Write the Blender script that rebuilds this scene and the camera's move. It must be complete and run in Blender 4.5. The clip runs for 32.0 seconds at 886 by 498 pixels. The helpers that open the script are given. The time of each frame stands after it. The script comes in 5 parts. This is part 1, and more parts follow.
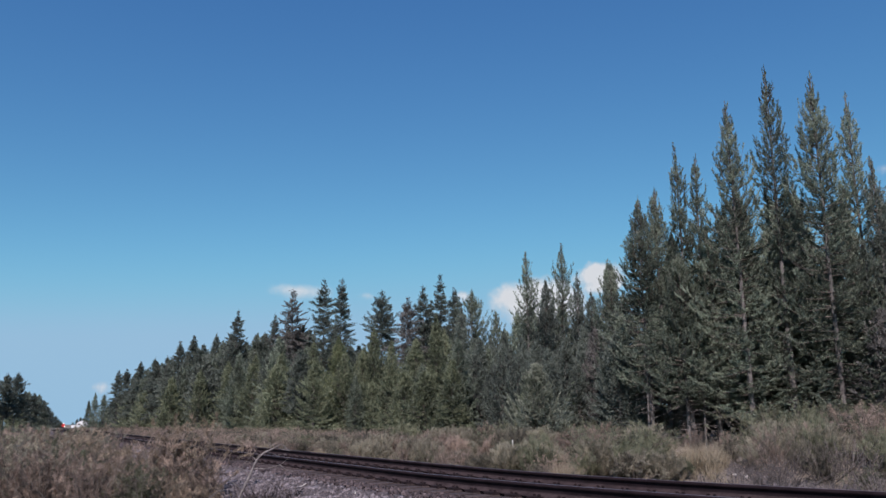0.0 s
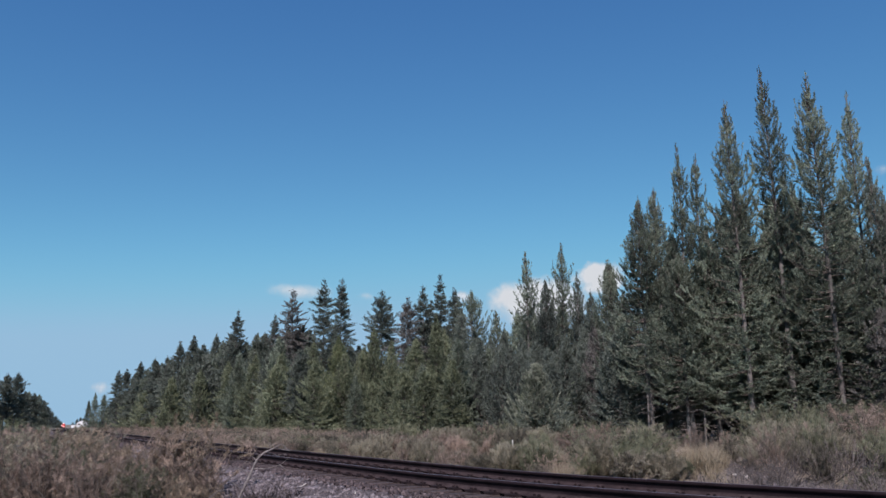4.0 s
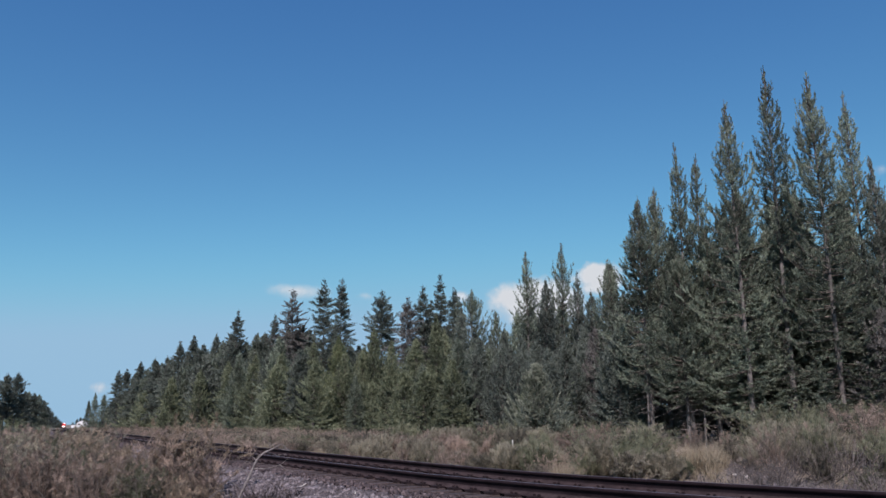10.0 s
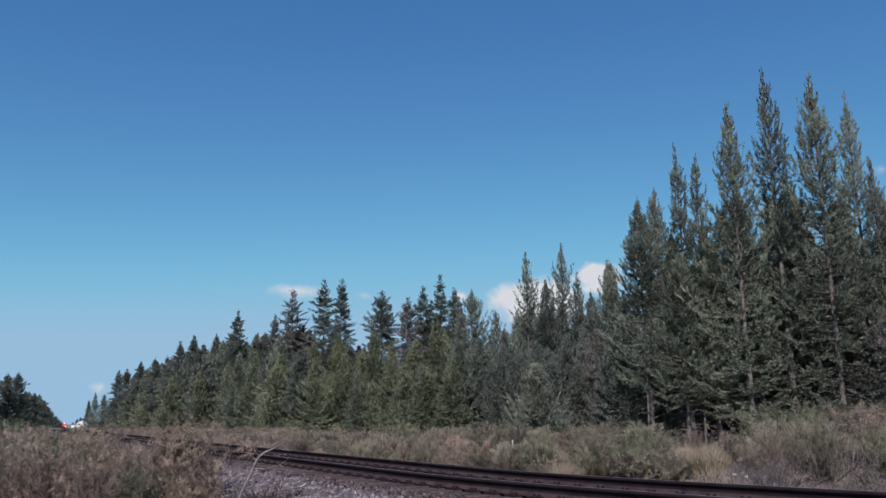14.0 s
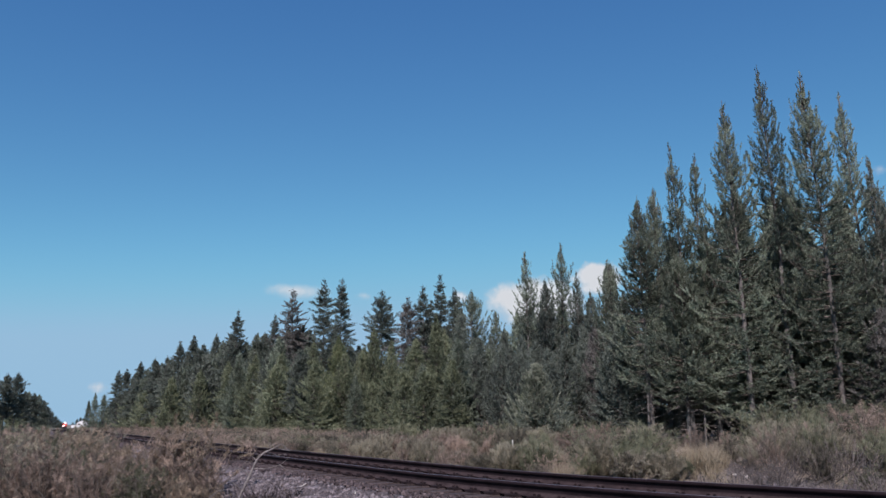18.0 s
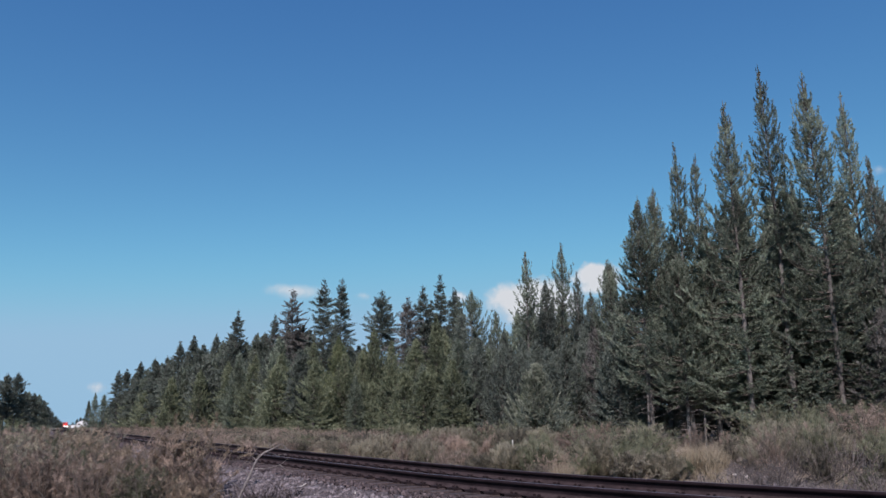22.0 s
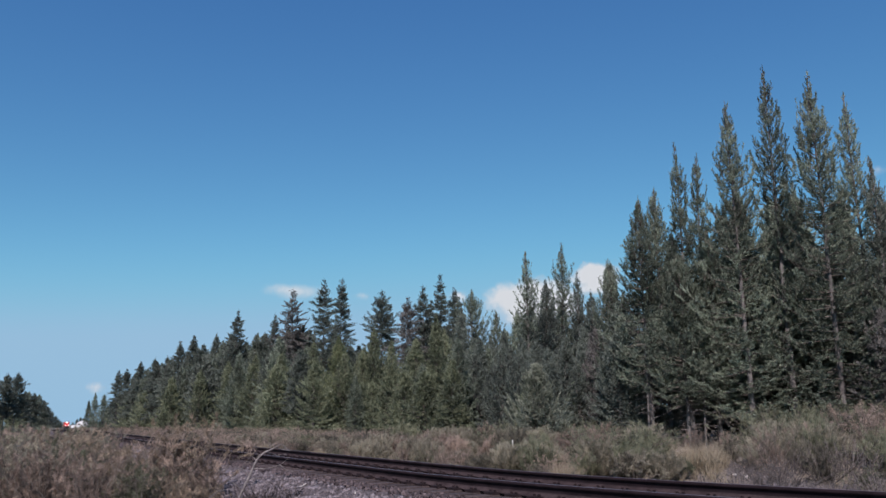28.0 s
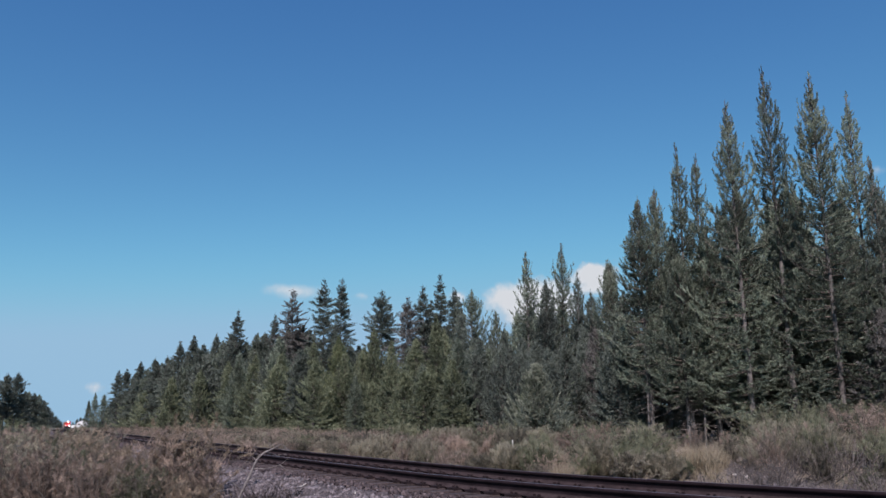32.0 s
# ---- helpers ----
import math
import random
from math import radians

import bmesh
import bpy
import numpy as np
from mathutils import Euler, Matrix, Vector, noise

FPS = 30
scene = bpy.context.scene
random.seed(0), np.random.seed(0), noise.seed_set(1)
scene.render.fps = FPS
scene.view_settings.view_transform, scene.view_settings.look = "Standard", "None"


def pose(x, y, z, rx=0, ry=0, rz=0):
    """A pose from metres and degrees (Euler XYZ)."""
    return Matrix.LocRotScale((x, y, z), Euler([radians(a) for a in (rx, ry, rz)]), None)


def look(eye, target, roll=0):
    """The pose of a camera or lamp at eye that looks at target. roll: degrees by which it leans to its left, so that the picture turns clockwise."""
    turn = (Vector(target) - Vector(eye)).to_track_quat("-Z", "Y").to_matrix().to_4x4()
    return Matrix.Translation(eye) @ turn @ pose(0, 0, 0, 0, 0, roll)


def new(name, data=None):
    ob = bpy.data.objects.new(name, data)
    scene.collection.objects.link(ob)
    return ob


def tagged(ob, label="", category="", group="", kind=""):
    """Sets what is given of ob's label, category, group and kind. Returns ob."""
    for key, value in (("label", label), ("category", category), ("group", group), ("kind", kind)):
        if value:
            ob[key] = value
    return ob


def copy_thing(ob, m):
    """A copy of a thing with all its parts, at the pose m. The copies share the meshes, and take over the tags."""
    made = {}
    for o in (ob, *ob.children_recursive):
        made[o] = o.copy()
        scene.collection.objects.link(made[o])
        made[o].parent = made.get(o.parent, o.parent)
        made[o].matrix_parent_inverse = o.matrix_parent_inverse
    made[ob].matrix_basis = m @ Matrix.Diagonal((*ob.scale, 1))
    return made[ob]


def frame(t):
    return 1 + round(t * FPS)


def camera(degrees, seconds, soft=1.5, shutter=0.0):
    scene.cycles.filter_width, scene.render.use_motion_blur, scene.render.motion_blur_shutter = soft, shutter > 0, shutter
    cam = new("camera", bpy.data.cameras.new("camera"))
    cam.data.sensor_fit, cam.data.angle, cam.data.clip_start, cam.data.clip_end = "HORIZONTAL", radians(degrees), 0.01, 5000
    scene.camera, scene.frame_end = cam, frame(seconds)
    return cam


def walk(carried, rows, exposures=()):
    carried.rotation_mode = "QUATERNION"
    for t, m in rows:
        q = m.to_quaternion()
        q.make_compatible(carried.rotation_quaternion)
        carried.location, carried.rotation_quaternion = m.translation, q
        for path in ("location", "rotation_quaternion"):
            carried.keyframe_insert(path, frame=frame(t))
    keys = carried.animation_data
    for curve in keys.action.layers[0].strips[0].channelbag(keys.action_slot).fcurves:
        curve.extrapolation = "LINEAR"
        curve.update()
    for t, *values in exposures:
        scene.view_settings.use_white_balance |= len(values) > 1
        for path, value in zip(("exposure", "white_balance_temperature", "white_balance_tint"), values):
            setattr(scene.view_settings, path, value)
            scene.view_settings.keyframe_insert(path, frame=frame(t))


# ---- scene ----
# ---- camera: it stands still on the west side of the line ----
LENS = 60.0
EYE = (0.0, 0.0, 1.14)
TILT, ROLL = radians(12.39), -0.573
cam = camera(LENS, 32.0, soft=1.53)
AIM = look(EYE, (0.0, math.cos(TILT), EYE[2] + math.sin(TILT)), ROLL)
walk(cam, [(0.0, AIM), (32.0, AIM)], exposures=[(0.0, 0.35), (32.0, 0.35)])

# ---- light: clear sky, high sun ----
SUN_AZ, SUN_EL = radians(188), radians(41)
world = bpy.data.worlds.new("sky")
scene.world = world
world.use_nodes = True
wn = world.node_tree
sky = wn.nodes.new("ShaderNodeTexSky")
sky.sky_type = "NISHITA"
sky.sun_disc = False
sky.sun_elevation, sky.sun_rotation = SUN_EL, SUN_AZ
sky.altitude, sky.air_density, sky.dust_density, sky.ozone_density = 1300, 1.0, 0.0, 6.0
split = wn.nodes.new("ShaderNodeSeparateColor")
join = wn.nodes.new("ShaderNodeCombineColor")
wn.links.new(sky.outputs[0], split.inputs[0])
for i, (gain, power, most, knee) in enumerate(((0.84, 1.18, 3.05, 0.9), (1.235, 1.03, 5.0, 1.9), (2.07, 0.65, 6.95, 1.0))):
    bend = wn.nodes.new("ShaderNodeMath")
    bend.operation, bend.inputs[1].default_value = "POWER", power
    lift = wn.nodes.new("ShaderNodeMath")
    lift.operation, lift.inputs[1].default_value = "MULTIPLY", gain
    wn.links.new(split.outputs[i], bend.inputs[0])
    wn.links.new(bend.outputs[0], lift.inputs[0])
    cap = wn.nodes.new("ShaderNodeMath")
    cap.operation, cap.inputs[1].default_value, cap.inputs[2].default_value = "SMOOTH_MIN", most, knee
    wn.links.new(lift.outputs[0], cap.inputs[0])
    wn.links.new(cap.outputs[0], join.inputs[i])
wn.links.new(join.outputs[0], wn.nodes["Background"].inputs[0])
wn.nodes["Background"].inputs[1].default_value = 0.079

sun = new("sun", bpy.data.lights.new("sun", "SUN"))
sun.data.energy, sun.data.angle, sun.data.color = 4.75, radians(0.53), (1.0, 0.88, 0.895)
sun_from = Vector((math.sin(SUN_AZ) * math.cos(SUN_EL), math.cos(SUN_AZ) * math.cos(SUN_EL), math.sin(SUN_EL)))
sun.matrix_world = look(sun_from * 60, (0, 0, 0))


# ---- materials ----
def material(name, dark, light, rough=0.8, scale=6.0, metal=0.0, bump=0.0, fine=60.0, island=0.0, objects=0.0,
             third=None, through_leaf=0.0, spec=0.3):
    """Two colours mixed by coarse and fine noise, with random shift by piece and by object, and fine relief."""
    m = bpy.data.materials.new(name)
    m.use_nodes = True
    t = m.node_tree
    n, l = t.nodes, t.links
    p = n["Principled BSDF"]
    co = n.new("ShaderNodeTexCoord")
    a = n.new("ShaderNodeTexNoise")
    a.inputs["Scale"].default_value, a.inputs["Detail"].default_value = scale, 5
    b = n.new("ShaderNodeTexNoise")
    b.inputs["Scale"].default_value, b.inputs["Detail"].default_value = fine, 3
    l.new(co.outputs["Object"], a.inputs["Vector"])
    l.new(co.outputs["Object"], b.inputs["Vector"])
    s = n.new("ShaderNodeMath")
    s.operation = "ADD"
    l.new(a.outputs[0], s.inputs[0])
    l.new(b.outputs[0], s.inputs[1])
    fac = n.new("ShaderNodeMapRange")
    fac.inputs["From Min"].default_value, fac.inputs["From Max"].default_value = 0.75, 1.25
    l.new(s.outputs[0], fac.inputs["Value"])
    value = fac.outputs[0]
    for amount, kind, socket in ((island, "ShaderNodeNewGeometry", "Random Per Island"), (objects, "ShaderNodeObjectInfo", "Random")):
        if amount:
            r = n.new(kind)
            k = n.new("ShaderNodeMath")
            k.operation = "MULTIPLY_ADD"
            k.inputs[1].default_value, k.inputs[2].default_value = amount * 2, -amount
            l.new(r.outputs[socket], k.inputs[0])
            q = n.new("ShaderNodeMath")
            q.operation = "ADD"
            q.use_clamp = True
            l.new(value, q.inputs[0])
            l.new(k.outputs[0], q.inputs[1])
            value = q.outputs[0]
    ramp = n.new("ShaderNodeValToRGB")
    ramp.color_ramp.elements[0].color = (*dark, 1)
    ramp.color_ramp.elements[1].color = (*light, 1)
    if third:
        e = ramp.color_ramp.elements.new(0.55)
        e.color = (*third, 1)
    l.new(value, ramp.inputs[0])
    l.new(ramp.outputs[0], p.inputs["Base Color"])
    p.inputs["Roughness"].default_value, p.inputs["Metallic"].default_value = rough, metal
    p.inputs["Specular IOR Level"].default_value = spec
    if bump:
        h = n.new("ShaderNodeBump")
        h.inputs["Strength"].default_value, h.inputs["Distance"].default_value = bump, 0.02
        l.new(s.outputs[0], h.inputs["Height"])
        l.new(h.outputs[0], p.inputs["Normal"])
    if through_leaf:
        tr = n.new("ShaderNodeBsdfTranslucent")
        l.new(ramp.outputs[0], tr.inputs[0])
        mx = n.new("ShaderNodeMixShader")
        mx.inputs[0].default_value = through_leaf
        l.new(p.outputs[0], mx.inputs[1])
        l.new(tr.outputs[0], mx.inputs[2])
        l.new(mx.outputs[0], n["Material Output"].inputs[0])
    return m


def glow(name, colour, strength):
    m = bpy.data.materials.new(name)
    m.use_nodes = True
    p = m.node_tree.nodes["Principled BSDF"]
    p.inputs["Base Color"].default_value = (*colour, 1)
    p.inputs["Emission Color"].default_value = (*colour, 1)
    p.inputs["Emission Strength"].default_value = strength
    return m


NEEDLE = material("pine_needles", (0.068, 0.082, 0.062), (0.338, 0.394, 0.298), 0.55, 0.6, island=0.16, objects=0.2, third=(0.167, 0.198, 0.150), through_leaf=0.4, fine=4)
# for old pines, and for shade inside the wood put into needle colour
NEEDLE_OLD_SHADE = material("old_and_shaded_pine_needles", (0.050, 0.060, 0.052), (0.196, 0.229, 0.192), 0.6, 0.6, island=0.14, objects=0.2, third=(0.110, 0.131, 0.110), through_leaf=0.25, fine=4)
NEEDLE_YOUNG = material("young_pine_needles", (0.068, 0.081, 0.053), (0.288, 0.324, 0.210), 0.6, 0.5, island=0.14, objects=0.25, third=(0.171, 0.197, 0.124), through_leaf=0.3, fine=4)
NEEDLE_PALE = material("pale_pine_needles", (0.092, 0.107, 0.080), (0.345, 0.372, 0.290), 0.6, 0.5, island=0.16, third=(0.203, 0.225, 0.172), through_leaf=0.3, fine=4)
NEEDLE_YELLOW = material("yellow_green_needles", (0.080, 0.096, 0.050), (0.270, 0.300, 0.165), 0.6, 0.5, island=0.14, third=(0.165, 0.190, 0.105), through_leaf=0.3, fine=4)
NEEDLE_BROWN = material("browning_pine_needles", (0.070, 0.067, 0.065), (0.240, 0.230, 0.216), 0.7, 0.5, island=0.16, third=(0.148, 0.141, 0.132), through_leaf=0.2, fine=4)
BARK = material("pine_bark", (0.050, 0.046, 0.044), (0.165, 0.156, 0.148), 0.9, 3.0, bump=0.6, objects=0.2, fine=25)
TWIG = material("dark_pine_twigs", (0.055, 0.045, 0.040), (0.16, 0.135, 0.118), 0.9, 4.0, objects=0.2)
DARK_TWIG = material("dark_dead_twigs", (0.018, 0.014, 0.015), (0.075, 0.060, 0.060), 0.9, 6.0, island=0.2)
DEADWOOD = material("bleached_dead_wood", (0.070, 0.061, 0.060), (0.22, 0.198, 0.190), 0.85, 9.0, bump=0.4)
SAGE_STEM = material("grey_shrub_stems", (0.075, 0.064, 0.056), (0.205, 0.178, 0.154), 0.9, 6.0, island=0.2, objects=0.2)
GREY_TWIG = material("weathered_grey_twigs", (0.040, 0.035, 0.034), (0.165, 0.147, 0.140), 0.9, 6.0, island=0.35, objects=0.3)
SAGE_LEAF = material("olive_shrub_leaves", (0.068, 0.064, 0.050), (0.352, 0.326, 0.246), 0.75, 2.2, island=0.22, objects=0.5, third=(0.198, 0.183, 0.138), through_leaf=0.38, fine=5)
SAGE_DRY = material("brown_dry_shrub_leaves", (0.122, 0.093, 0.077), (0.472, 0.372, 0.302), 0.8, 2.2, island=0.22, objects=0.2, third=(0.270, 0.210, 0.172), through_leaf=0.38, fine=5)
SAGE_TAWNY = material("tawny_yellowing_shrub_leaves", (0.135, 0.106, 0.074), (0.495, 0.402, 0.298), 0.8, 2.2, island=0.22, objects=0.3, third=(0.288, 0.230, 0.168), through_leaf=0.38, fine=5)
SAGE_GREEN = material("green_shrub_leaves", (0.055, 0.060, 0.038), (0.258, 0.270, 0.180), 0.75, 2.2, island=0.22, objects=0.3, third=(0.142, 0.152, 0.098), through_leaf=0.38, fine=5)
SAND = material("pale_bare_sand", (0.20, 0.172, 0.142), (0.42, 0.375, 0.315), 0.95, 1.2, bump=0.8, fine=14, third=(0.315, 0.277, 0.228))
STRAW = material("dry_straw_grass", (0.17, 0.142, 0.100), (0.40, 0.345, 0.250), 0.8, 1.0, island=0.3, through_leaf=0.25)
EARTH = material("dry_sandy_earth", (0.105, 0.085, 0.068), (0.245, 0.208, 0.168), 0.95, 0.35, bump=0.7, fine=9, third=(0.168, 0.141, 0.112))
BALLAST = material("crushed_stone_ballast", (0.052, 0.045, 0.049), (0.205, 0.180, 0.189), 0.9, 3.0, bump=0.5, island=0.45, fine=30, third=(0.108, 0.095, 0.101))
BALLAST_STAIN_SHADE = material("rust_stained_and_gap_shade_ballast", (0.034, 0.026, 0.028), (0.112, 0.088, 0.090), 0.9, 3.0, bump=0.5, island=0.45, fine=30, third=(0.064, 0.050, 0.052))
TIE_WOOD = material("creosoted_wooden_sleepers", (0.026, 0.020, 0.021), (0.082, 0.062, 0.060), 0.9, 3.0, bump=0.6, objects=0.3, fine=22)
RUST = material("rusty_rail_steel", (0.010, 0.0065, 0.008), (0.027, 0.018, 0.0215), 0.85, 4.0, bump=0.25, spec=0.12)
BLACK_RUST = material("dark_plate_rust", (0.009, 0.0062, 0.007), (0.026, 0.018, 0.020), 0.85, 9.0, bump=0.3, spec=0.1)
PALE_RUST = material("brown_rail_foot", (0.022, 0.0155, 0.017), (0.060, 0.044, 0.046), 0.9, 5.0, bump=0.3, spec=0.1)
SHINE = material("worn_rail_head", (0.085, 0.072, 0.078), (0.17, 0.15, 0.158), 0.55, 3.0, metal=0.5)
STONE = material("pale_stone", (0.42, 0.39, 0.36), (0.68, 0.65, 0.61), 0.9, 8.0, bump=0.5)
DARK_STONE = material("dark_stone", (0.04, 0.035, 0.035), (0.10, 0.09, 0.085), 0.9, 8.0, bump=0.5)
WHITE_PAINT = material("white_paint", (0.55, 0.56, 0.57), (0.66, 0.67, 0.68), 0.4, 1.0)
RED_PAINT = material("red_locomotive_paint", (0.45, 0.035, 0.035), (0.58, 0.055, 0.05), 0.45, 1.0)
BLACK_PAINT = material("black_paint", (0.012, 0.012, 0.014), (0.03, 0.03, 0.03), 0.5, 2.0)
GREY_STEEL = material("grey_steel", (0.10, 0.10, 0.105), (0.20, 0.20, 0.20), 0.5, 2.0, metal=0.6)
BOXCAR = material("brown_boxcar_paint", (0.16, 0.06, 0.04), (0.24, 0.10, 0.07), 0.7, 1.0)
TYRE = material("black_rubber", (0.012, 0.012, 0.012), (0.03, 0.03, 0.03), 0.9, 5.0)
DARK_GLASS = material("dark_window_glass", (0.02, 0.025, 0.03), (0.03, 0.035, 0.04), 0.08, 1.0, spec=0.5)
HEADLIGHT = glow("headlight_glow", (1.0, 0.97, 0.92), 32.0)


# ---- mesh helpers ----
def put(name, mesh, parent=None, label=""):
    ob = new(name, mesh)
    if parent:
        ob.parent = parent
    return tagged(ob, label)


def mesh_of(name, verts, faces, material_, smooth=False):
    me = bpy.data.meshes.new(name)
    verts = np.asarray(verts, dtype=np.float32)
    me.vertices.add(len(verts))
    me.vertices.foreach_set("co", verts.ravel())
    if isinstance(faces, np.ndarray):
        k, c = faces.shape
        me.loops.add(k * c)
        me.loops.foreach_set("vertex_index", faces.astype(np.int32).ravel())
        me.polygons.add(k)
        me.polygons.foreach_set("loop_start", np.arange(0, k * c, c, dtype=np.int32))
    else:
        me = bpy.data.meshes.new(name)
        me.from_pydata([tuple(v) for v in verts], [], faces)
    me.update(calc_edges=True)
    me.validate()
    if smooth:
        me.polygons.foreach_set("use_smooth", [True] * len(me.polygons))
    me.materials.append(material_)
    return me


def part(name, bm, material_, parent=None, label=""):
    me = bpy.data.meshes.new(name)
    bm.to_mesh(me)
    bm.free()
    me.materials.append(material_)
    return put(name, me, parent, label)


def box(bm, size, at=(0, 0, 0), bevel=0.0, turn=None):
    made = bmesh.ops.create_cube(bm, size=1.0)["verts"]
    for v in made:
        v.co = Vector((v.co.x * size[0], v.co.y * size[1], v.co.z * size[2]))
        if turn:
            v.co = turn @ v.co
        v.co += Vector(at)
    if bevel:
        edges = {e for v in made for e in v.link_edges}
        bmesh.ops.bevel(bm, geom=list(edges), offset=bevel, segments=2, affect="EDGES", profile=0.5)
    return bm


def boxes(*rows):
    bm = bmesh.new()
    for row in rows:
        box(bm, *row)
    return bm


def drum(bm, radius, depth, at, axis="X", sides=16):
    turn = Matrix.Rotation(math.pi / 2, 4, "Y" if axis == "X" else "X") if axis != "Z" else Matrix.Identity(4)
    bmesh.ops.create_cone(bm, cap_ends=True, segments=sides, radius1=radius, radius2=radius, depth=depth,
                          matrix=Matrix.Translation(at) @ turn)
    return bm


def tubes(starts, ends, r0, r1, sides=4):
    """Tapered sticks between arrays of points: vertices and faces."""
    n = len(starts)
    d = ends - starts
    d = d / np.maximum(np.linalg.norm(d, axis=1, keepdims=True), 1e-6)
    ref = np.where(np.abs(d[:, 2:3]) > 0.9, np.array([[1.0, 0, 0]]), np.array([[0, 0, 1.0]]))
    u = np.cross(d, ref)
    u /= np.linalg.norm(u, axis=1, keepdims=True)
    w = np.cross(d, u)
    ang = np.arange(sides) * 2 * np.pi / sides
    ring = u[:, None, :] * np.cos(ang)[None, :, None] + w[:, None, :] * np.sin(ang)[None, :, None]
    r0, r1 = np.broadcast_to(r0, (n,)), np.broadcast_to(r1, (n,))
    v = np.concatenate([starts[:, None] + ring * r0[:, None, None], ends[:, None] + ring * r1[:, None, None]], axis=1).reshape(-1, 3)
    base = (np.arange(n) * sides * 2)[:, None]
    i = np.arange(sides)
    j = (i + 1) % sides
    f = np.stack([base + i, base + j, base + sides + j, base + sides + i], axis=2).reshape(-1, 4)
    return v, f


def loft(points, radii, sides=7):
    """One continuous tapered pole along points."""
    ang = np.arange(sides) * 2 * np.pi / sides
    d = unit(np.gradient(points, axis=0))
    ref = np.array([1.0, 0, 0]) if abs(d[0, 0]) < 0.8 else np.array([0, 1.0, 0])
    u = unit(np.cross(d, ref))
    w = np.cross(d, u)
    v = points[:, None] + (u[:, None] * np.cos(ang)[None, :, None] + w[:, None] * np.sin(ang)[None, :, None]) * np.asarray(radii)[:, None, None]
    n = len(points)
    i, k = np.arange(sides), (np.arange(n - 1) * sides)[:, None]
    j = (i + 1) % sides
    return v.reshape(-1, 3), np.stack([k + i, k + j, k + sides + j, k + sides + i], 2).reshape(-1, 4)


def unit(a):
    return a / np.maximum(np.linalg.norm(a, axis=-1, keepdims=True), 1e-6)


# ---- the line of the track and the lie of the land ----
def smooth(a, b, x):
    t = np.clip((x - a) / (b - a), 0, 1)
    return t * t * (3 - 2 * t)


STEP = 0.5
ARC = np.arange(-60, 1250, STEP)


def laid(heading, x0, y0):
    """A line on the ground from its heading at each step, through (x0, y0) where it counts nought."""
    dx, dy, o = np.cumsum(-np.sin(np.radians(heading)) * STEP), np.cumsum(np.cos(np.radians(heading)) * STEP), int(60 / STEP)
    return x0 + dx - dx[o], y0 + dy - dy[o], heading


CURVES = 2.131 * smooth(300, 600, ARC) - 3.859 * smooth(70, 260, ARC) - 0.541 * smooth(560, 900, ARC)
BENDS = 1.8 * smooth(480, 900, ARC) - 2.95 * smooth(70, 260, ARC)
# the track, and the edge of the verge, which swings away from it beside the camera
LINE_X, LINE_Y, HEADING = laid(28.421 + 2.592 * np.exp(-np.maximum(ARC, -30) / 35.0) + CURVES, 2.890, 8.900)
VERGE = laid(28.43 + 38.16 * np.exp(-np.maximum(ARC, 0) / 5.38) + BENDS, 7.006, 8.910)


def fall(x, y):
    r = np.hypot(x, y)
    return -0.0075 * np.clip(r - 80, 0, 700) - 0.003 * np.maximum(r - 780, 0)


def bed_top(s):
    """Height of the top of the sleepers: the line climbs a little towards the south."""
    return 0.10 + 0.30 * smooth(6, -12, s)


def on_verge(s, side=0.0):
    """Place and heading at s metres along the verge, side metres to its east."""
    x, y, h = np.interp(s, ARC, VERGE[0]), np.interp(s, ARC, VERGE[1]), np.radians(np.interp(s, ARC, VERGE[2]))
    return x + np.cos(h) * side, y + np.sin(h) * side, h


def on_line(s, side=0.0):
    """Place and heading at s metres along the track, side metres to its east."""
    x, y, h = np.interp(s, ARC, LINE_X), np.interp(s, ARC, LINE_Y), np.radians(np.interp(s, ARC, HEADING))
    return x + np.cos(h) * side, y + np.sin(h) * side, h


def off_line(x, y):
    """Signed distance from the track, positive on the forest side, and the distance along it."""
    x, y = np.atleast_1d(np.asarray(x, float)), np.atleast_1d(np.asarray(y, float))
    out, along = np.empty(x.shape), np.empty(x.shape)
    px_, py_ = LINE_X[::2], LINE_Y[::2]
    for k in range(0, len(x), 4000):
        d2 = (x[k:k + 4000, None] - px_) ** 2 + (y[k:k + 4000, None] - py_) ** 2
        i = d2.argmin(axis=1)
        h = np.radians(HEADING[::2][i])
        out[k:k + 4000] = (x[k:k + 4000] - px_[i]) * np.cos(h) + (y[k:k + 4000] - py_[i]) * np.sin(h)
        along[k:k + 4000] = ARC[::2][i]
    return out, along


def lumps(x, y):
    return (0.10 * np.sin(x * 0.31 + 1.3 * np.sin(y * 0.17)) * np.cos(y * 0.27 + 0.6) + 0.05 * np.sin(x * 0.9 + y * 0.7) * np.sin(y * 1.1 - x * 0.4))


def land(x, y):
    x, y = np.atleast_1d(np.asarray(x, float)), np.atleast_1d(np.asarray(y, float))
    d, s = off_line(x, y)
    a = np.abs(d)
    top = bed_top(s) - 0.085
    shoulder = top - (top + 0.47) * smooth(1.7, 4.2, a)
    return shoulder + fall(x, y) + lumps(x, y) * smooth(3.5, 7, a) + 0.35 * smooth(9, 22, d)


def land_at(x, y):
    return float(land([x], [y])[0])


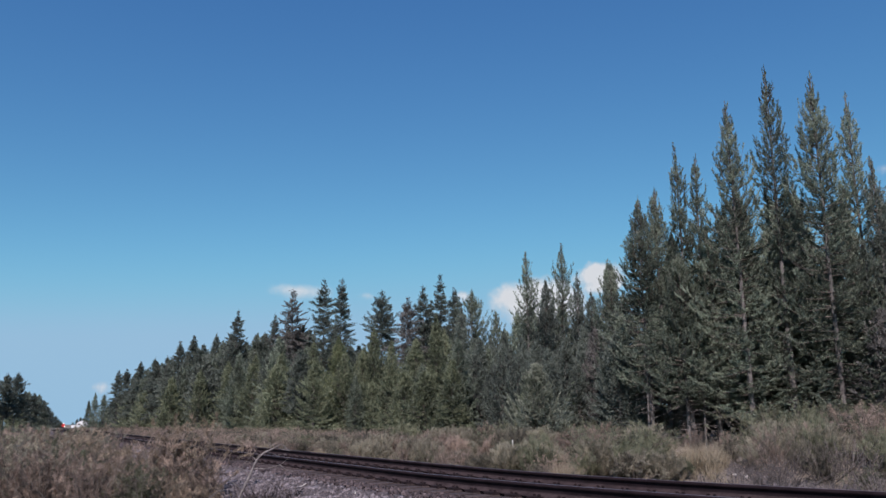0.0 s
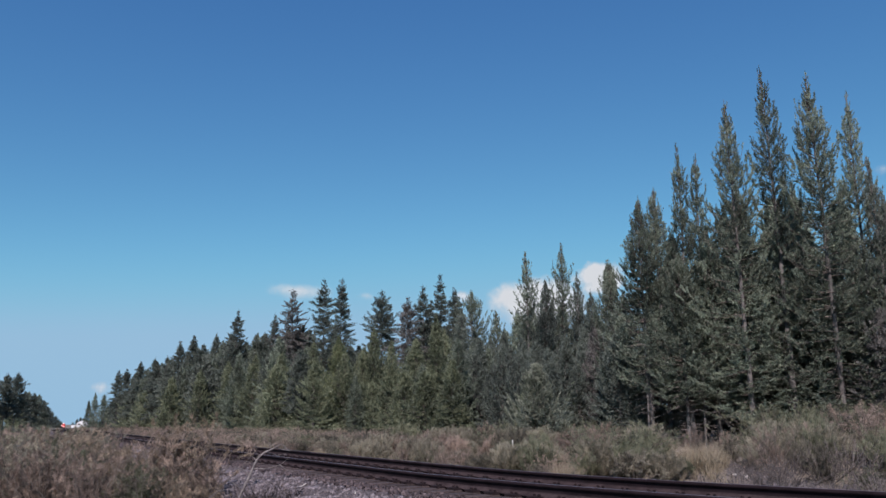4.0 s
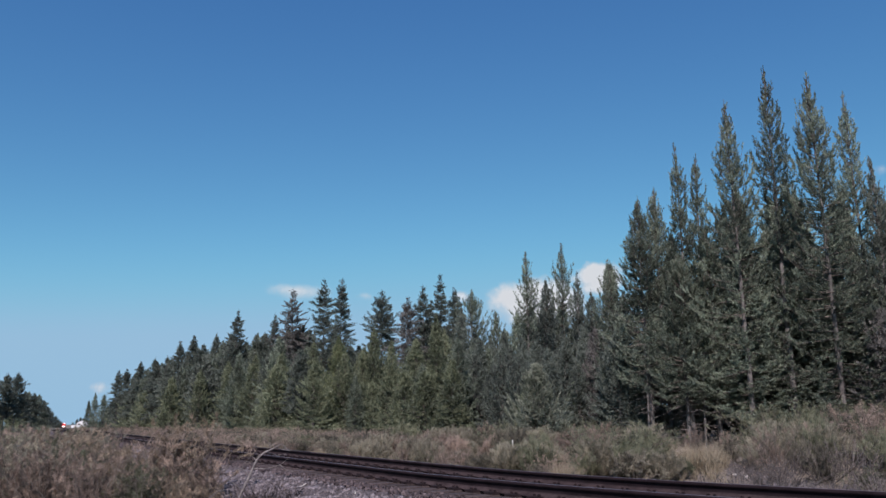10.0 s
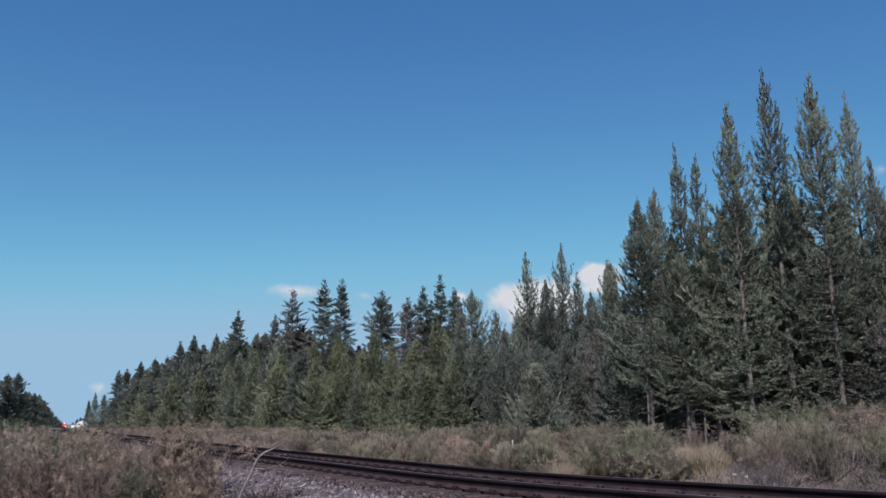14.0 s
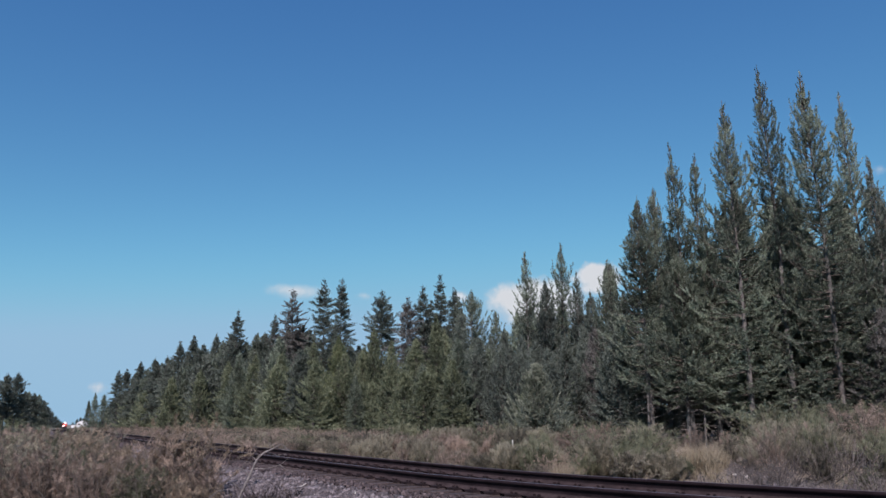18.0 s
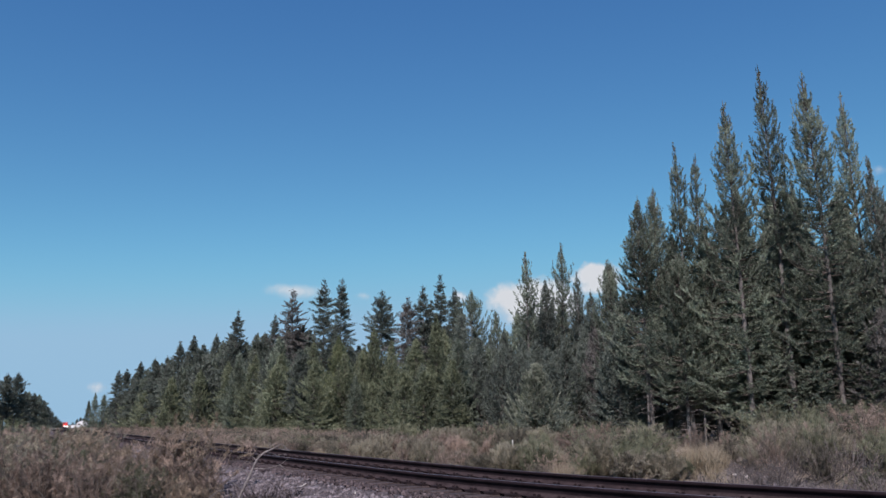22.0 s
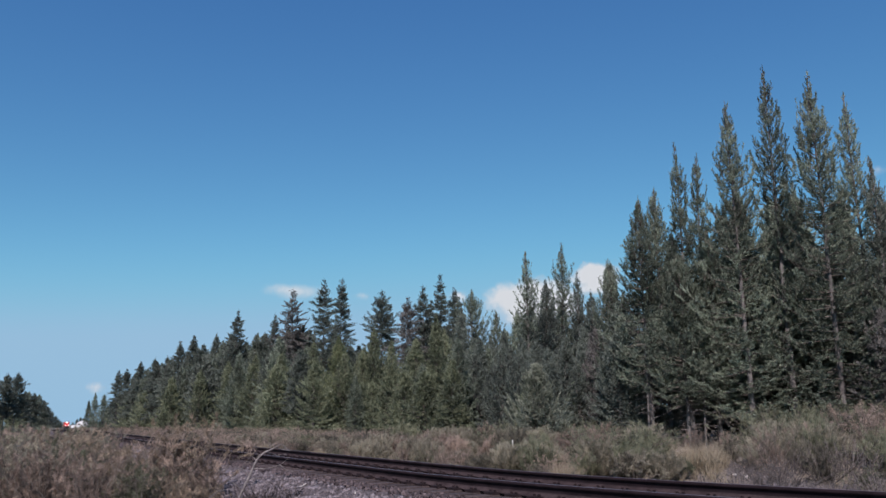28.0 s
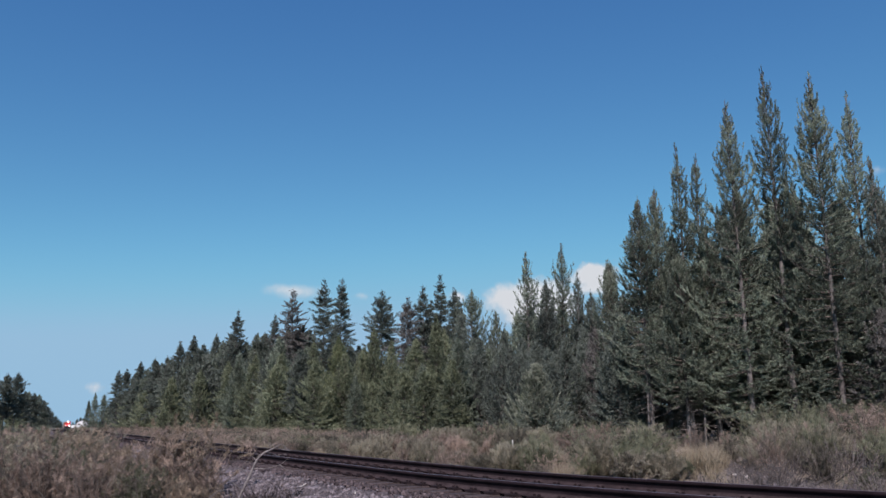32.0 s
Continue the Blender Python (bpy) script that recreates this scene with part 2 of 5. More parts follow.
# ---- ground: one sheet to the horizon ----
def graded(low, high, near_low, near_high, step, growth=1.16):
    inner = list(np.arange(near_low, near_high + 1e-6, step))
    up, d = [], step
    while (up[-1] if up else near_high) < high:
        d *= growth
        up.append((up[-1] if up else near_high) + d)
    down, d = [], step
    while (down[-1] if down else near_low) > low:
        d *= growth
        down.append((down[-1] if down else near_low) - d)
    return np.array(down[::-1] + inner + up)


def ground():
    xs, ys = graded(-3600, 3600, -30, 24, 0.3), graded(-1500, 4300, 6, 62, 0.3)
    gx, gy = np.meshgrid(xs, ys)
    z = land(gx.ravel(), gy.ravel())
    v = np.stack([gx.ravel(), gy.ravel(), z], axis=1)
    w = len(xs)
    i = (np.arange(len(ys) - 1)[:, None] * w + np.arange(w - 1)[None, :]).ravel()
    f = np.stack([i, i + 1, i + w + 1, i + w], axis=1)
    ob = put("ground", mesh_of("ground", v, f, EARTH, smooth=True))
    tagged(ob, "dry sandy earth with a raised railway bed", "ground", kind="structure")


ground()


# ---- track ----
GAUGE = 1.507
RAIL_TOP = 0.165


def rail(side, label):
    s = np.concatenate([np.arange(-55, 160, 0.5), np.arange(160, 1200, 8.0)])
    x, y, h = on_line(s, side)
    z = fall(x, y) + bed_top(s)
    k = [(-0.070, 0.0), (-0.070, 0.012), (-0.011, 0.028), (-0.010, 0.060), (-0.009, 0.118), (-0.035, 0.127), (-0.035, 0.156), (-0.028, 0.165),
         (0.028, 0.165), (0.035, 0.156), (0.035, 0.127), (0.009, 0.118), (0.010, 0.060), (0.011, 0.028), (0.070, 0.012), (0.070, 0.0)]
    v, f = [], []
    for px_, pz in k:
        v.append(np.stack([x + np.cos(h) * px_, y + np.sin(h) * px_, z + pz], axis=1))
    v = np.stack(v, axis=1).reshape(-1, 3)
    c, n = len(k), len(s)
    faces = []
    for a in range(c):
        b = (a + 1) % c
        i = np.arange(n - 1) * c
        faces.append(np.stack([i + a, i + b, i + c + b, i + c + a], axis=1))
    me = mesh_of("rail", v, np.concatenate(faces), RUST)
    me.materials.append(SHINE)
    idx = np.zeros(len(me.polygons), dtype=np.int32)
    idx[7 * (n - 1):8 * (n - 1)] = 1
    # foot and lower web are paler and browner than the upper rail
    me.materials.append(PALE_RUST)
    for a in (0, 1, 2, 12, 13, 14):
        idx[a * (n - 1):(a + 1) * (n - 1)] = 2
    me.polygons.foreach_set("material_index", idx)
    return tagged(put("rail", me), label, "rail", "rails of the track", "structure")


rail(-GAUGE / 2, "rusty steel rail with a worn bright head")
rail(GAUGE / 2, "rusty steel rail with a worn bright head")


def ties():
    """Wooden sleepers with a plate and two spikes under each rail."""
    bed = tagged(new("sleepers"), "weathered creosoted wooden sleepers under the rails", "sleeper", kind="structure")
    looks = []
    for i in range(5):
        g = random.Random(i)
        bm = boxes(((2.60 + g.uniform(-0.06, 0.1), 0.23, 0.17), (g.uniform(-0.06, 0.06), 0, -0.10), 0.012))
        for v in bm.verts:
            v.co.z += g.uniform(-0.006, 0.004)
        me = bpy.data.meshes.new("sleeper")
        bm.to_mesh(me)
        bm.free()
        me.materials.append(TIE_WOOD)
        looks.append(me)
    plate = bpy.data.meshes.new("tie_plate")
    bm = boxes(((0.36, 0.22, 0.032), (0, 0, 0.002), 0.004), ((0.03, 0.03, 0.045), (-0.098, 0.05, 0.022), 0.004), ((0.03, 0.03, 0.045), (-0.098, -0.05, 0.022), 0.004), ((0.03, 0.03, 0.045), (0.098, -0.05, 0.022), 0.004))
    bm.to_mesh(plate)
    bm.free()
    # plates and spikes are darker than the rail foot above them
    plate.materials.append(BLACK_RUST)
    g = random.Random(8)
    for i in range(-22, 200):
        s = i * 0.49
        x, y, h = (float(q) for q in on_line(s))
        m = pose(x, y, float(fall(x, y) + bed_top(s)) - 0.001, 0, 0, math.degrees(h) + g.uniform(-1.2, 1.2))
        ob = put("sleeper", looks[i % 5], bed)
        ob.matrix_basis = m
        if s < 45:
            for side in (-GAUGE / 2, GAUGE / 2):
                p = put("tie_plate", plate, bed)
                x, y, h = (float(q) for q in on_line(s, side))
                p.matrix_basis = pose(x, y, float(fall(x, y) + bed_top(s)), 0, 0, math.degrees(h))


ties()


def stones(name, x, y, z, size, seed, label, material_=BALLAST):
    """Broken stones, each an uneven eight-cornered lump, joined into one mesh."""
    rng = np.random.default_rng(seed)
    n = len(x)
    cube = np.array([(a, b, c) for c in (-1, 1) for a, b in ((-1, -1), (1, -1), (1, 1), (-1, 1))], float)
    quads = np.array([(0, 3, 2, 1), (4, 5, 6, 7), (0, 1, 5, 4), (1, 2, 6, 5), (2, 3, 7, 6), (3, 0, 4, 7)])
    c = cube[None] * rng.uniform(0.45, 1.0, (n, 8, 3))
    q = unit(rng.normal(size=(n, 4)))
    w, a, b, d = q.T
    m = np.stack([np.stack([1 - 2 * (b * b + d * d), 2 * (a * b - d * w), 2 * (a * d + b * w)], 1),
                  np.stack([2 * (a * b + d * w), 1 - 2 * (a * a + d * d), 2 * (b * d - a * w)], 1),
                  np.stack([2 * (a * d - b * w), 2 * (b * d + a * w), 1 - 2 * (a * a + b * b)], 1)], 1)
    v = np.einsum("nij,nkj->nki", m, c) * size[:, None, None] + np.stack([x, y, z], 1)[:, None]
    f = (np.arange(n) * 8)[:, None, None] + quads[None]
    ob = put(name, mesh_of(name, v.reshape(-1, 3), f.reshape(-1, 4), material_))
    return tagged(ob, label, "gravel", kind="stuff")


def ballast_bed():
    """The crushed stone under and beside the sleepers; its rims run under the earth."""
    s, d = np.arange(-12, 130, 0.4), np.linspace(-4.9, 2.6, 26)
    gs, gd = np.meshgrid(s, d)
    x, y, h = on_line(gs.ravel(), gd.ravel())
    g = np.random.default_rng(12)
    rim = np.minimum(gd.ravel() + 4.6, 2.4 - gd.ravel())
    z = land(x, y) + 0.012 - 0.06 * smooth(0.35, -0.3, rim + 0.25 * np.sin(gs.ravel() * 1.7) * np.sin(gs.ravel() * 0.6)) + g.normal(0, 0.004, len(x))
    w = len(s)
    i = (np.arange(len(d) - 1)[:, None] * w + np.arange(w - 1)[None, :]).ravel()
    # the bed's dark colour puts shade into the gaps between loose stones
    ob = put("ballast_bed", mesh_of("ballast_bed", np.stack([x, y, z], 1), np.stack([i, i + 1, i + w + 1, i + w], 1), BALLAST_STAIN_SHADE, smooth=True))
    tagged(ob, "grey crushed stone bed under the rails", "gravel", kind="structure")


def ballast():
    ballast_bed()
    rng = np.random.default_rng(4)
    for count, s0, s1, d0, dm, d1 in ((18000, -4, 62, 1.5, 2.4, 4.6), (20000, -4, 24, 1.6, 2.9, 4.8)):
        s, side = rng.uniform(s0, s1, count), -rng.triangular(d0, dm, d1, count)
        x, y, h = on_line(s, side)
        stones("ballast_gravel", x, y, land(x, y) + 0.012, rng.uniform(0.012, 0.044, count), 5, "grey crushed stone ballast sloping off the track")
    s = rng.uniform(-14, 56, 17000)
    side = -np.where(rng.random(17000) < 0.45, rng.uniform(-2.8, 1.5, 17000), rng.triangular(0.95, 1.45, 2.6, 17000))
    x, y, h = on_line(s, side)
    size = rng.uniform(0.016, 0.038, 17000)
    between = np.abs(side) < 1.7
    clear = np.abs(np.abs(side) - GAUGE / 2) > 0.13
    beside = np.abs(np.abs(side) - GAUGE / 2) < 0.42
    z = land(x, y) + np.where(between & ~beside, 0.022 + 0.02 * rng.random(17000), -0.004)
    stones("ballast_gravel", x[clear], y[clear], z[clear], size[clear], 6, "rust-stained brown ballast between the sleepers", BALLAST_STAIN_SHADE)


ballast()


# ---- pines ----
def pine_data(seed, height, radius, style, coarse=1.0, foot_clear=None):
    """Trunk, limbs and tip of one pine. Styles: 0 full, 1 thin with upturned tips, 2 old with a bare foot, 3 young, 4 young and upswept."""
    rng = np.random.default_rng(seed)
    clear = foot_clear or (0.09, 0.14, 0.30, 0.02, 0.01)[style]
    gap = (0.38, 0.45, 0.30, 0.36, 0.34)[style] * max(height / 13, 0.6) * coarse
    levels, z = [], clear * height
    while z < height * 0.975:
        levels.append(z + rng.normal(0, gap * (0.5 if style == 2 else 0.2)))
        z += gap * (1.0 - 0.45 * (z / height) ** 2)
    bow = rng.normal(0, 0.010, 2) * height

    def axis(z):
        t = z / height
        return np.stack([bow[0] * np.sin(t * 3) * t, bow[1] * np.sin(t * 2.3 + 0.4) * t, z], axis=-1)

    zz = np.linspace(0, height, 15)
    p = axis(zz)
    r = 0.0085 * height * (1 - zz / height) ** 1.1 + 0.010
    tv, tf = loft(p, r)
    start, mid, end = [], [], []
    lobe = rng.uniform(0, 6.28, 3)
    for z in levels:
        t = max((z - clear * height) / (height * (1 - clear)), 0)
        n = rng.integers(*((7, 10), (5, 8), (7, 10), (7, 10), (7, 10))[style])
        body = ((1 - t) ** 0.88 * (0.8 + 0.2 * min(t * 6, 1)), (1 - t) ** 0.80 * (0.7 + 0.3 * min(t * 4, 1)),
                (1 - t) ** 0.78 * (0.6 + 0.4 * min(t * 3, 1)), (1 - t) ** 1.0, (1 - t) ** 1.0)[style] * (1 + (0.35, 0.35, 0.0, 0.1, 0.2)[style] * t)
        body *= 1 + (0.7, 1.0, 1.5, 0.7, 0.5)[style] * (0.15 * math.sin(z * 2.1 + lobe[0]) + 0.12 * math.sin(z * 4.7 + lobe[1]))
        a = rng.uniform(0, 6.28) + np.arange(n) * 6.28 / n + rng.normal(0, 0.3, n)
        length = np.maximum(radius * body * rng.uniform((0.6, 0.5, 0.3, 0.6, 0.6)[style], 1.2, n) * (1 + 0.2 * np.sin(a * 2 + lobe[2])), 0.16)
        # boughs hang low on the trunk and sweep up towards the leader
        rise = (-0.22 + 1.2 * t ** 1.3, 0.0 + 1.0 * t, -0.18 + 0.5 * t ** 2, -0.05 + 0.8 * t ** 1.5, 0.32 + 0.8 * t)[style] + rng.normal(0, (0.12, 0.16, 0.30, 0.12, 0.12)[style], n)
        tip = rise + (0.65, 0.65, 0.2, 0.42, 0.35)[style]
        o = axis(np.clip(z + rng.normal(0, gap * (0.6 if style == 2 else 0.32), n), 0.1, height * 0.985))
        m = o + np.stack([np.cos(a) * np.cos(rise), np.sin(a) * np.cos(rise), np.sin(rise)], 1) * (length * 0.62)[:, None]
        e = m + np.stack([np.cos(a) * np.cos(tip), np.sin(a) * np.cos(tip), np.sin(tip)], 1) * (length * 0.5)[:, None]
        start.append(o), mid.append(m), end.append(e)
    top = axis(np.linspace(height * 0.93, height * 1.0, 4))
    return rng, (tv, tf), (np.concatenate(start), np.concatenate(mid), np.concatenate(end)), top


# spacing of shoots, shoot length, needle bundles a shoot, their length and width, coarseness of the whorls
FINENESS = {"near": (0.135, 0.36, 28, 0.105, 0.029, 1.0), "middle": (0.155, 0.34, 14, 0.16, 0.036, 1.0),
            "fill": (0.36, 0.48, 14, 0.28, 0.062, 1.25), "far": (1.2, 0.8, 4, 0.9, 0.34, 2.2)}


def needles(rng, limbs, top, fine, style):
    """Bottle-brush shoots along the limbs: one thin triangle a needle bundle."""
    spacing, shoot, count, length, width, _ = FINENESS[fine]
    spacing *= (0.88, 0.95, 0.42, 0.82, 0.8)[style]
    start, mid, end = limbs
    top_z = end[:, 2].max()
    o, d = [], []
    for a, b, lo in ((start, mid, (0.22, 0.15, 0.30, 0.2, 0.2)[style]), (mid, end, 0.0)):
        ln = np.linalg.norm(b - a, axis=1)
        k = np.maximum(np.ceil(ln * (1 - lo) / spacing).astype(int), 1)
        i = np.repeat(np.arange(len(a)), k)
        t = lo + (1 - lo) * rng.random(len(i))
        along = unit(b - a)[i]
        o.append(a[i] + (b - a)[i] * t[:, None])
        low = np.clip(1.7 - a[i][:, 2:3] / top_z * 2.4, 0, 1)
        sidew = unit(np.cross(along, [0, 0, 1.0])) * rng.choice([-1, 1], len(i))[:, None]
        d.append(unit(along * 0.8 + sidew * rng.uniform(0.1, 1.1, (len(i), 1)) + np.array([0, 0, 1.0]) * rng.uniform(0.0, 1.0, (len(i), 1)) * (1 - 0.8 * low)))
    o.append(end), d.append(unit(end - mid + np.array([0, 0, 0.25])))
    o.append(top), d.append(np.tile([[0, 0, 1.0]], (len(top), 1)))
    o, d = np.concatenate(o), np.concatenate(d)
    # towards the leader the shoots stand fewer, longer and more upright
    high = np.clip((o[:, 2] / top_z - 0.68) / 0.2, 0, 1) * (style < 2)
    kept = rng.random(len(o)) > 0.42 * high
    o, d, high = o[kept], d[kept], high[kept]
    d = unit(d + np.array([0, 0, 0.55]) * high[:, None])
    n = len(o)
    slim = np.clip((top_z + 0.2 - o[:, 2]) / (0.14 * top_z), 0.34, 1.0)
    ln = slim * shoot * rng.uniform(0.6, 1.25, n) * (1 + 0.35 * high)
    t = rng.random((n, count)) ** 0.8
    base = o[:, None] + d[:, None] * (t * ln[:, None])[..., None]
    way = unit(unit(rng.normal(size=(n, count, 3))) * 0.7 + d[:, None] * 0.8)
    wide = unit(np.cross(way, rng.normal(size=(n, count, 3)))) * width * 0.5
    tip = base + way * (slim[:, None] * length * rng.uniform(0.7, 1.2, (n, count)))[..., None]
    v = np.stack([base - wide, base + wide, tip], axis=2).reshape(-1, 3)
    return v, np.arange(len(v)).reshape(-1, 3)


LABELS = {0: "dense green lodgepole pine in the forest edge", 1: "thin lodgepole pine with open upturned branch tips",
          2: "tall old pine with a bare lower trunk", 3: "young bushy pine branched down to the ground",
          4: "small upswept young pine at the forest edge"}
GROUPS = "pines along the railway"
FOLIAGE = {0: NEEDLE, 1: NEEDLE, 2: NEEDLE_OLD_SHADE, 3: NEEDLE_YOUNG, 4: NEEDLE_PALE}


def pine(seed, height, radius, style, fine="near", bend=False, leaf=None, label="", foot_clear=None):
    """One pine at the origin: trunk, branchwork and crown; with bend, its upper half is a part that can lean."""
    rng, (tv, tf), limbs, top = pine_data(seed, height, radius, style, FINENESS[fine][5], foot_clear)
    tree = new("pine_tree")
    tagged(tree, label or LABELS[style], "tree", GROUPS)
    upper = limbs[0][:, 2] > height * 0.5
    groups = [(np.ones(len(upper), bool), tree)]
    foot = np.ones(len(tf), bool)
    if bend:
        pivot = new("crown_top")
        pivot.parent = tree
        pivot.location = (0, 0, height * 0.5)
        groups = [(~upper, tree), (upper, pivot)]
        foot = tv[tf].mean(axis=1)[:, 2] < height * 0.5
        used = np.unique(tf[~foot])
        put("trunk_top", mesh_of("trunk_top", tv[used] - np.array([0, 0, height * 0.5]), np.searchsorted(used, tf[~foot]), BARK, smooth=True), pivot)
    used = np.unique(tf[foot])
    put("trunk", mesh_of("trunk", tv[used], np.searchsorted(used, tf[foot]), BARK, smooth=True), tree, "grey-brown bark")
    if foot_clear:
        # dead lower limbs, bare and drooping
        k = 26
        z, a, ln = rng.uniform(0.03, foot_clear * 1.15, k) * height, rng.uniform(0, 6.28, k), radius * rng.uniform(0.2, 0.75, k)
        o = np.stack([np.zeros(k), np.zeros(k), z], 1)
        m = o + np.stack([np.cos(a), np.sin(a), rng.uniform(-0.3, 0.25, k)], 1) * (ln * 0.6)[:, None]
        e = m + np.stack([np.cos(a + 0.3), np.sin(a + 0.3), rng.uniform(-0.7, 0.1, k)], 1) * (ln * 0.4)[:, None]
        t = rng.uniform(0.3, 1.0, (k * 3, 1))
        i = np.arange(k * 3) % k
        q = o[i] + (m - o)[i] * t
        w = q + unit(rng.normal(size=(k * 3, 3)) + np.array([0, 0, -0.3])) * rng.uniform(0.1, 0.4, (k * 3, 1))
        v, f, c = [], [], 0
        for pv, pf in (tubes(o, m, 0.014, 0.009, 4), tubes(m, e, 0.009, 0.004, 4), tubes(q, w, 0.005, 0.002, 3)):
            v.append(pv), f.append(np.concatenate([pf]) + c)
            c += len(pv)
        tagged(put("deadwood", mesh_of("deadwood", np.concatenate(v), np.concatenate(f), DEADWOOD), tree, "bare grey dead limbs"), kind="stuff")
    for mask, owner in groups:
        sel = tuple(a[mask] for a in limbs)
        sv, sf = tubes(sel[0], sel[1], 0.016 + 0.004 * radius, 0.011, 3)
        ev, ef = tubes(sel[1], sel[2], 0.011, 0.005, 3) if fine == "near" else (sv[:0], sf[:0])
        nv, nf = needles(rng, sel, top if (owner is not tree or not bend) else top[:0], fine, style)
        v = np.concatenate([sv, ev])
        down = np.array([0, 0, 0.0 if owner is tree else height * 0.5])
        tagged(put("branchwork", mesh_of("branchwork", v - down, np.concatenate([sf, ef + len(sv)]), TWIG), owner), kind="stuff")
        tagged(put("crown", mesh_of("crown", nv - down, nf, leaf or FOLIAGE[style]), owner), kind="stuff")
    return tree


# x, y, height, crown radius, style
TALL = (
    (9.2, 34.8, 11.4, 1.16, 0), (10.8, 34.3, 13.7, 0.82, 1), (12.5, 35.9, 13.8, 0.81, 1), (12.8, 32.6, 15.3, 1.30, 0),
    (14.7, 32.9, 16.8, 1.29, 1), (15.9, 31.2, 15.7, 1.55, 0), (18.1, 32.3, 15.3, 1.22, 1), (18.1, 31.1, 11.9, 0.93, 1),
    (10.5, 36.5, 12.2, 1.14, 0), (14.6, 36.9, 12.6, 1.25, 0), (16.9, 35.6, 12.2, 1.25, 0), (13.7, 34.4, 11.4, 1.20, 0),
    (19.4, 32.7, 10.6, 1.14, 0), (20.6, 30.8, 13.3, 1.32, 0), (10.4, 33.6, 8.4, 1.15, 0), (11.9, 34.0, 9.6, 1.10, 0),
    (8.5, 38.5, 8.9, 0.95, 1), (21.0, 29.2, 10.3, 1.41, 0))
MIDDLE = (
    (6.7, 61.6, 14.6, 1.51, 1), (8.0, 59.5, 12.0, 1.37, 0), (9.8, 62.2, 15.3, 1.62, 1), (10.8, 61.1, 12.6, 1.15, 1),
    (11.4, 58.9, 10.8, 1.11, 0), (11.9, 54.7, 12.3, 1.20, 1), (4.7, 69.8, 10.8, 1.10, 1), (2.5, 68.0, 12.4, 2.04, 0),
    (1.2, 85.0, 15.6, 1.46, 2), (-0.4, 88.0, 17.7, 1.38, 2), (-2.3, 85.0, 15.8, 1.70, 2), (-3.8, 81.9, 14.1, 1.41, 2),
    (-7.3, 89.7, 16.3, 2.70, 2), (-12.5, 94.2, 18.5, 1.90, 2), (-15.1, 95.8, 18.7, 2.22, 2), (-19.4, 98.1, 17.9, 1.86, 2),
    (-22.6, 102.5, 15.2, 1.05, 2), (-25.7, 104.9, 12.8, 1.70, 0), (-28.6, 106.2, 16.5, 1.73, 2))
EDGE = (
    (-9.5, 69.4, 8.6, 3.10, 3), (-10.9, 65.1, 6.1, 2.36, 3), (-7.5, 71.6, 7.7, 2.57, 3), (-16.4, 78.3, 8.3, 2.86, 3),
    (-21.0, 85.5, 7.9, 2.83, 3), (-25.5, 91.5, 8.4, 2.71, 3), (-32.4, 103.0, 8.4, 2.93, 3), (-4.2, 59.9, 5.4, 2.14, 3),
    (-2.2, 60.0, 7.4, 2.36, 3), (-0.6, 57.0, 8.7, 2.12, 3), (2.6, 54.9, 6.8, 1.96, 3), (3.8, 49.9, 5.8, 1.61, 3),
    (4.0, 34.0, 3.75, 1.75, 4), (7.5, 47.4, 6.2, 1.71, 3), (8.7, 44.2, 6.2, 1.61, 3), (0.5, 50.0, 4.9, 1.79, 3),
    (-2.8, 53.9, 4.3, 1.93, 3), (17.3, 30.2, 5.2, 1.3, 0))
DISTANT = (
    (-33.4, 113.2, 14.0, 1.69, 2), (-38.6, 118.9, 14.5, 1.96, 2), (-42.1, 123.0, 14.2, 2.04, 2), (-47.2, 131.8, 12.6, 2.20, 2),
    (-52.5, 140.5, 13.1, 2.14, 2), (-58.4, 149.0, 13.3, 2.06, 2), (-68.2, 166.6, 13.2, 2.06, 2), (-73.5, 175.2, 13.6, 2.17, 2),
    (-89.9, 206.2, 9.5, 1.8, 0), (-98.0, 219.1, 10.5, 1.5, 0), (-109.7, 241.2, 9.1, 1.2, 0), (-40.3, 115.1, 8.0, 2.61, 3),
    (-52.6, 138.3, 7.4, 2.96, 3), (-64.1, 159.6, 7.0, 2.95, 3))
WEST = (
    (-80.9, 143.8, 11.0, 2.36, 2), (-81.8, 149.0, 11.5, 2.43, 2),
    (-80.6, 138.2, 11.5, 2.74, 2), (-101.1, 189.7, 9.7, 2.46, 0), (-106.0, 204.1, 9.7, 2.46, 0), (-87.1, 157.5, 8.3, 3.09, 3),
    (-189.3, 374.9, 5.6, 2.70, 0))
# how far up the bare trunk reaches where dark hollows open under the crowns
DARK_NEEDLED = dict(leaf=NEEDLE_OLD_SHADE, label="dark dense pine with grey-green needles")
# these tall pines get darker needles than their neighbours
DARKER = {(19.4, 32.7): DARK_NEEDLED, (18.1, 31.1): DARK_NEEDLED, (20.6, 30.8): DARK_NEEDLED, (21.0, 29.2): DARK_NEEDLED}
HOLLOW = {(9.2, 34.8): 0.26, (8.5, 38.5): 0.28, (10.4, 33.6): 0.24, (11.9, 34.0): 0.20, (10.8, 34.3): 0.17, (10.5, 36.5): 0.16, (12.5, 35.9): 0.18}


def stand(tree, x, y, turn=0.0):
    tree.matrix_basis = pose(x, y, land_at(x, y) - 0.05, 0, 0, turn) @ Matrix.Diagonal((*tree.scale, 1))
    return tree


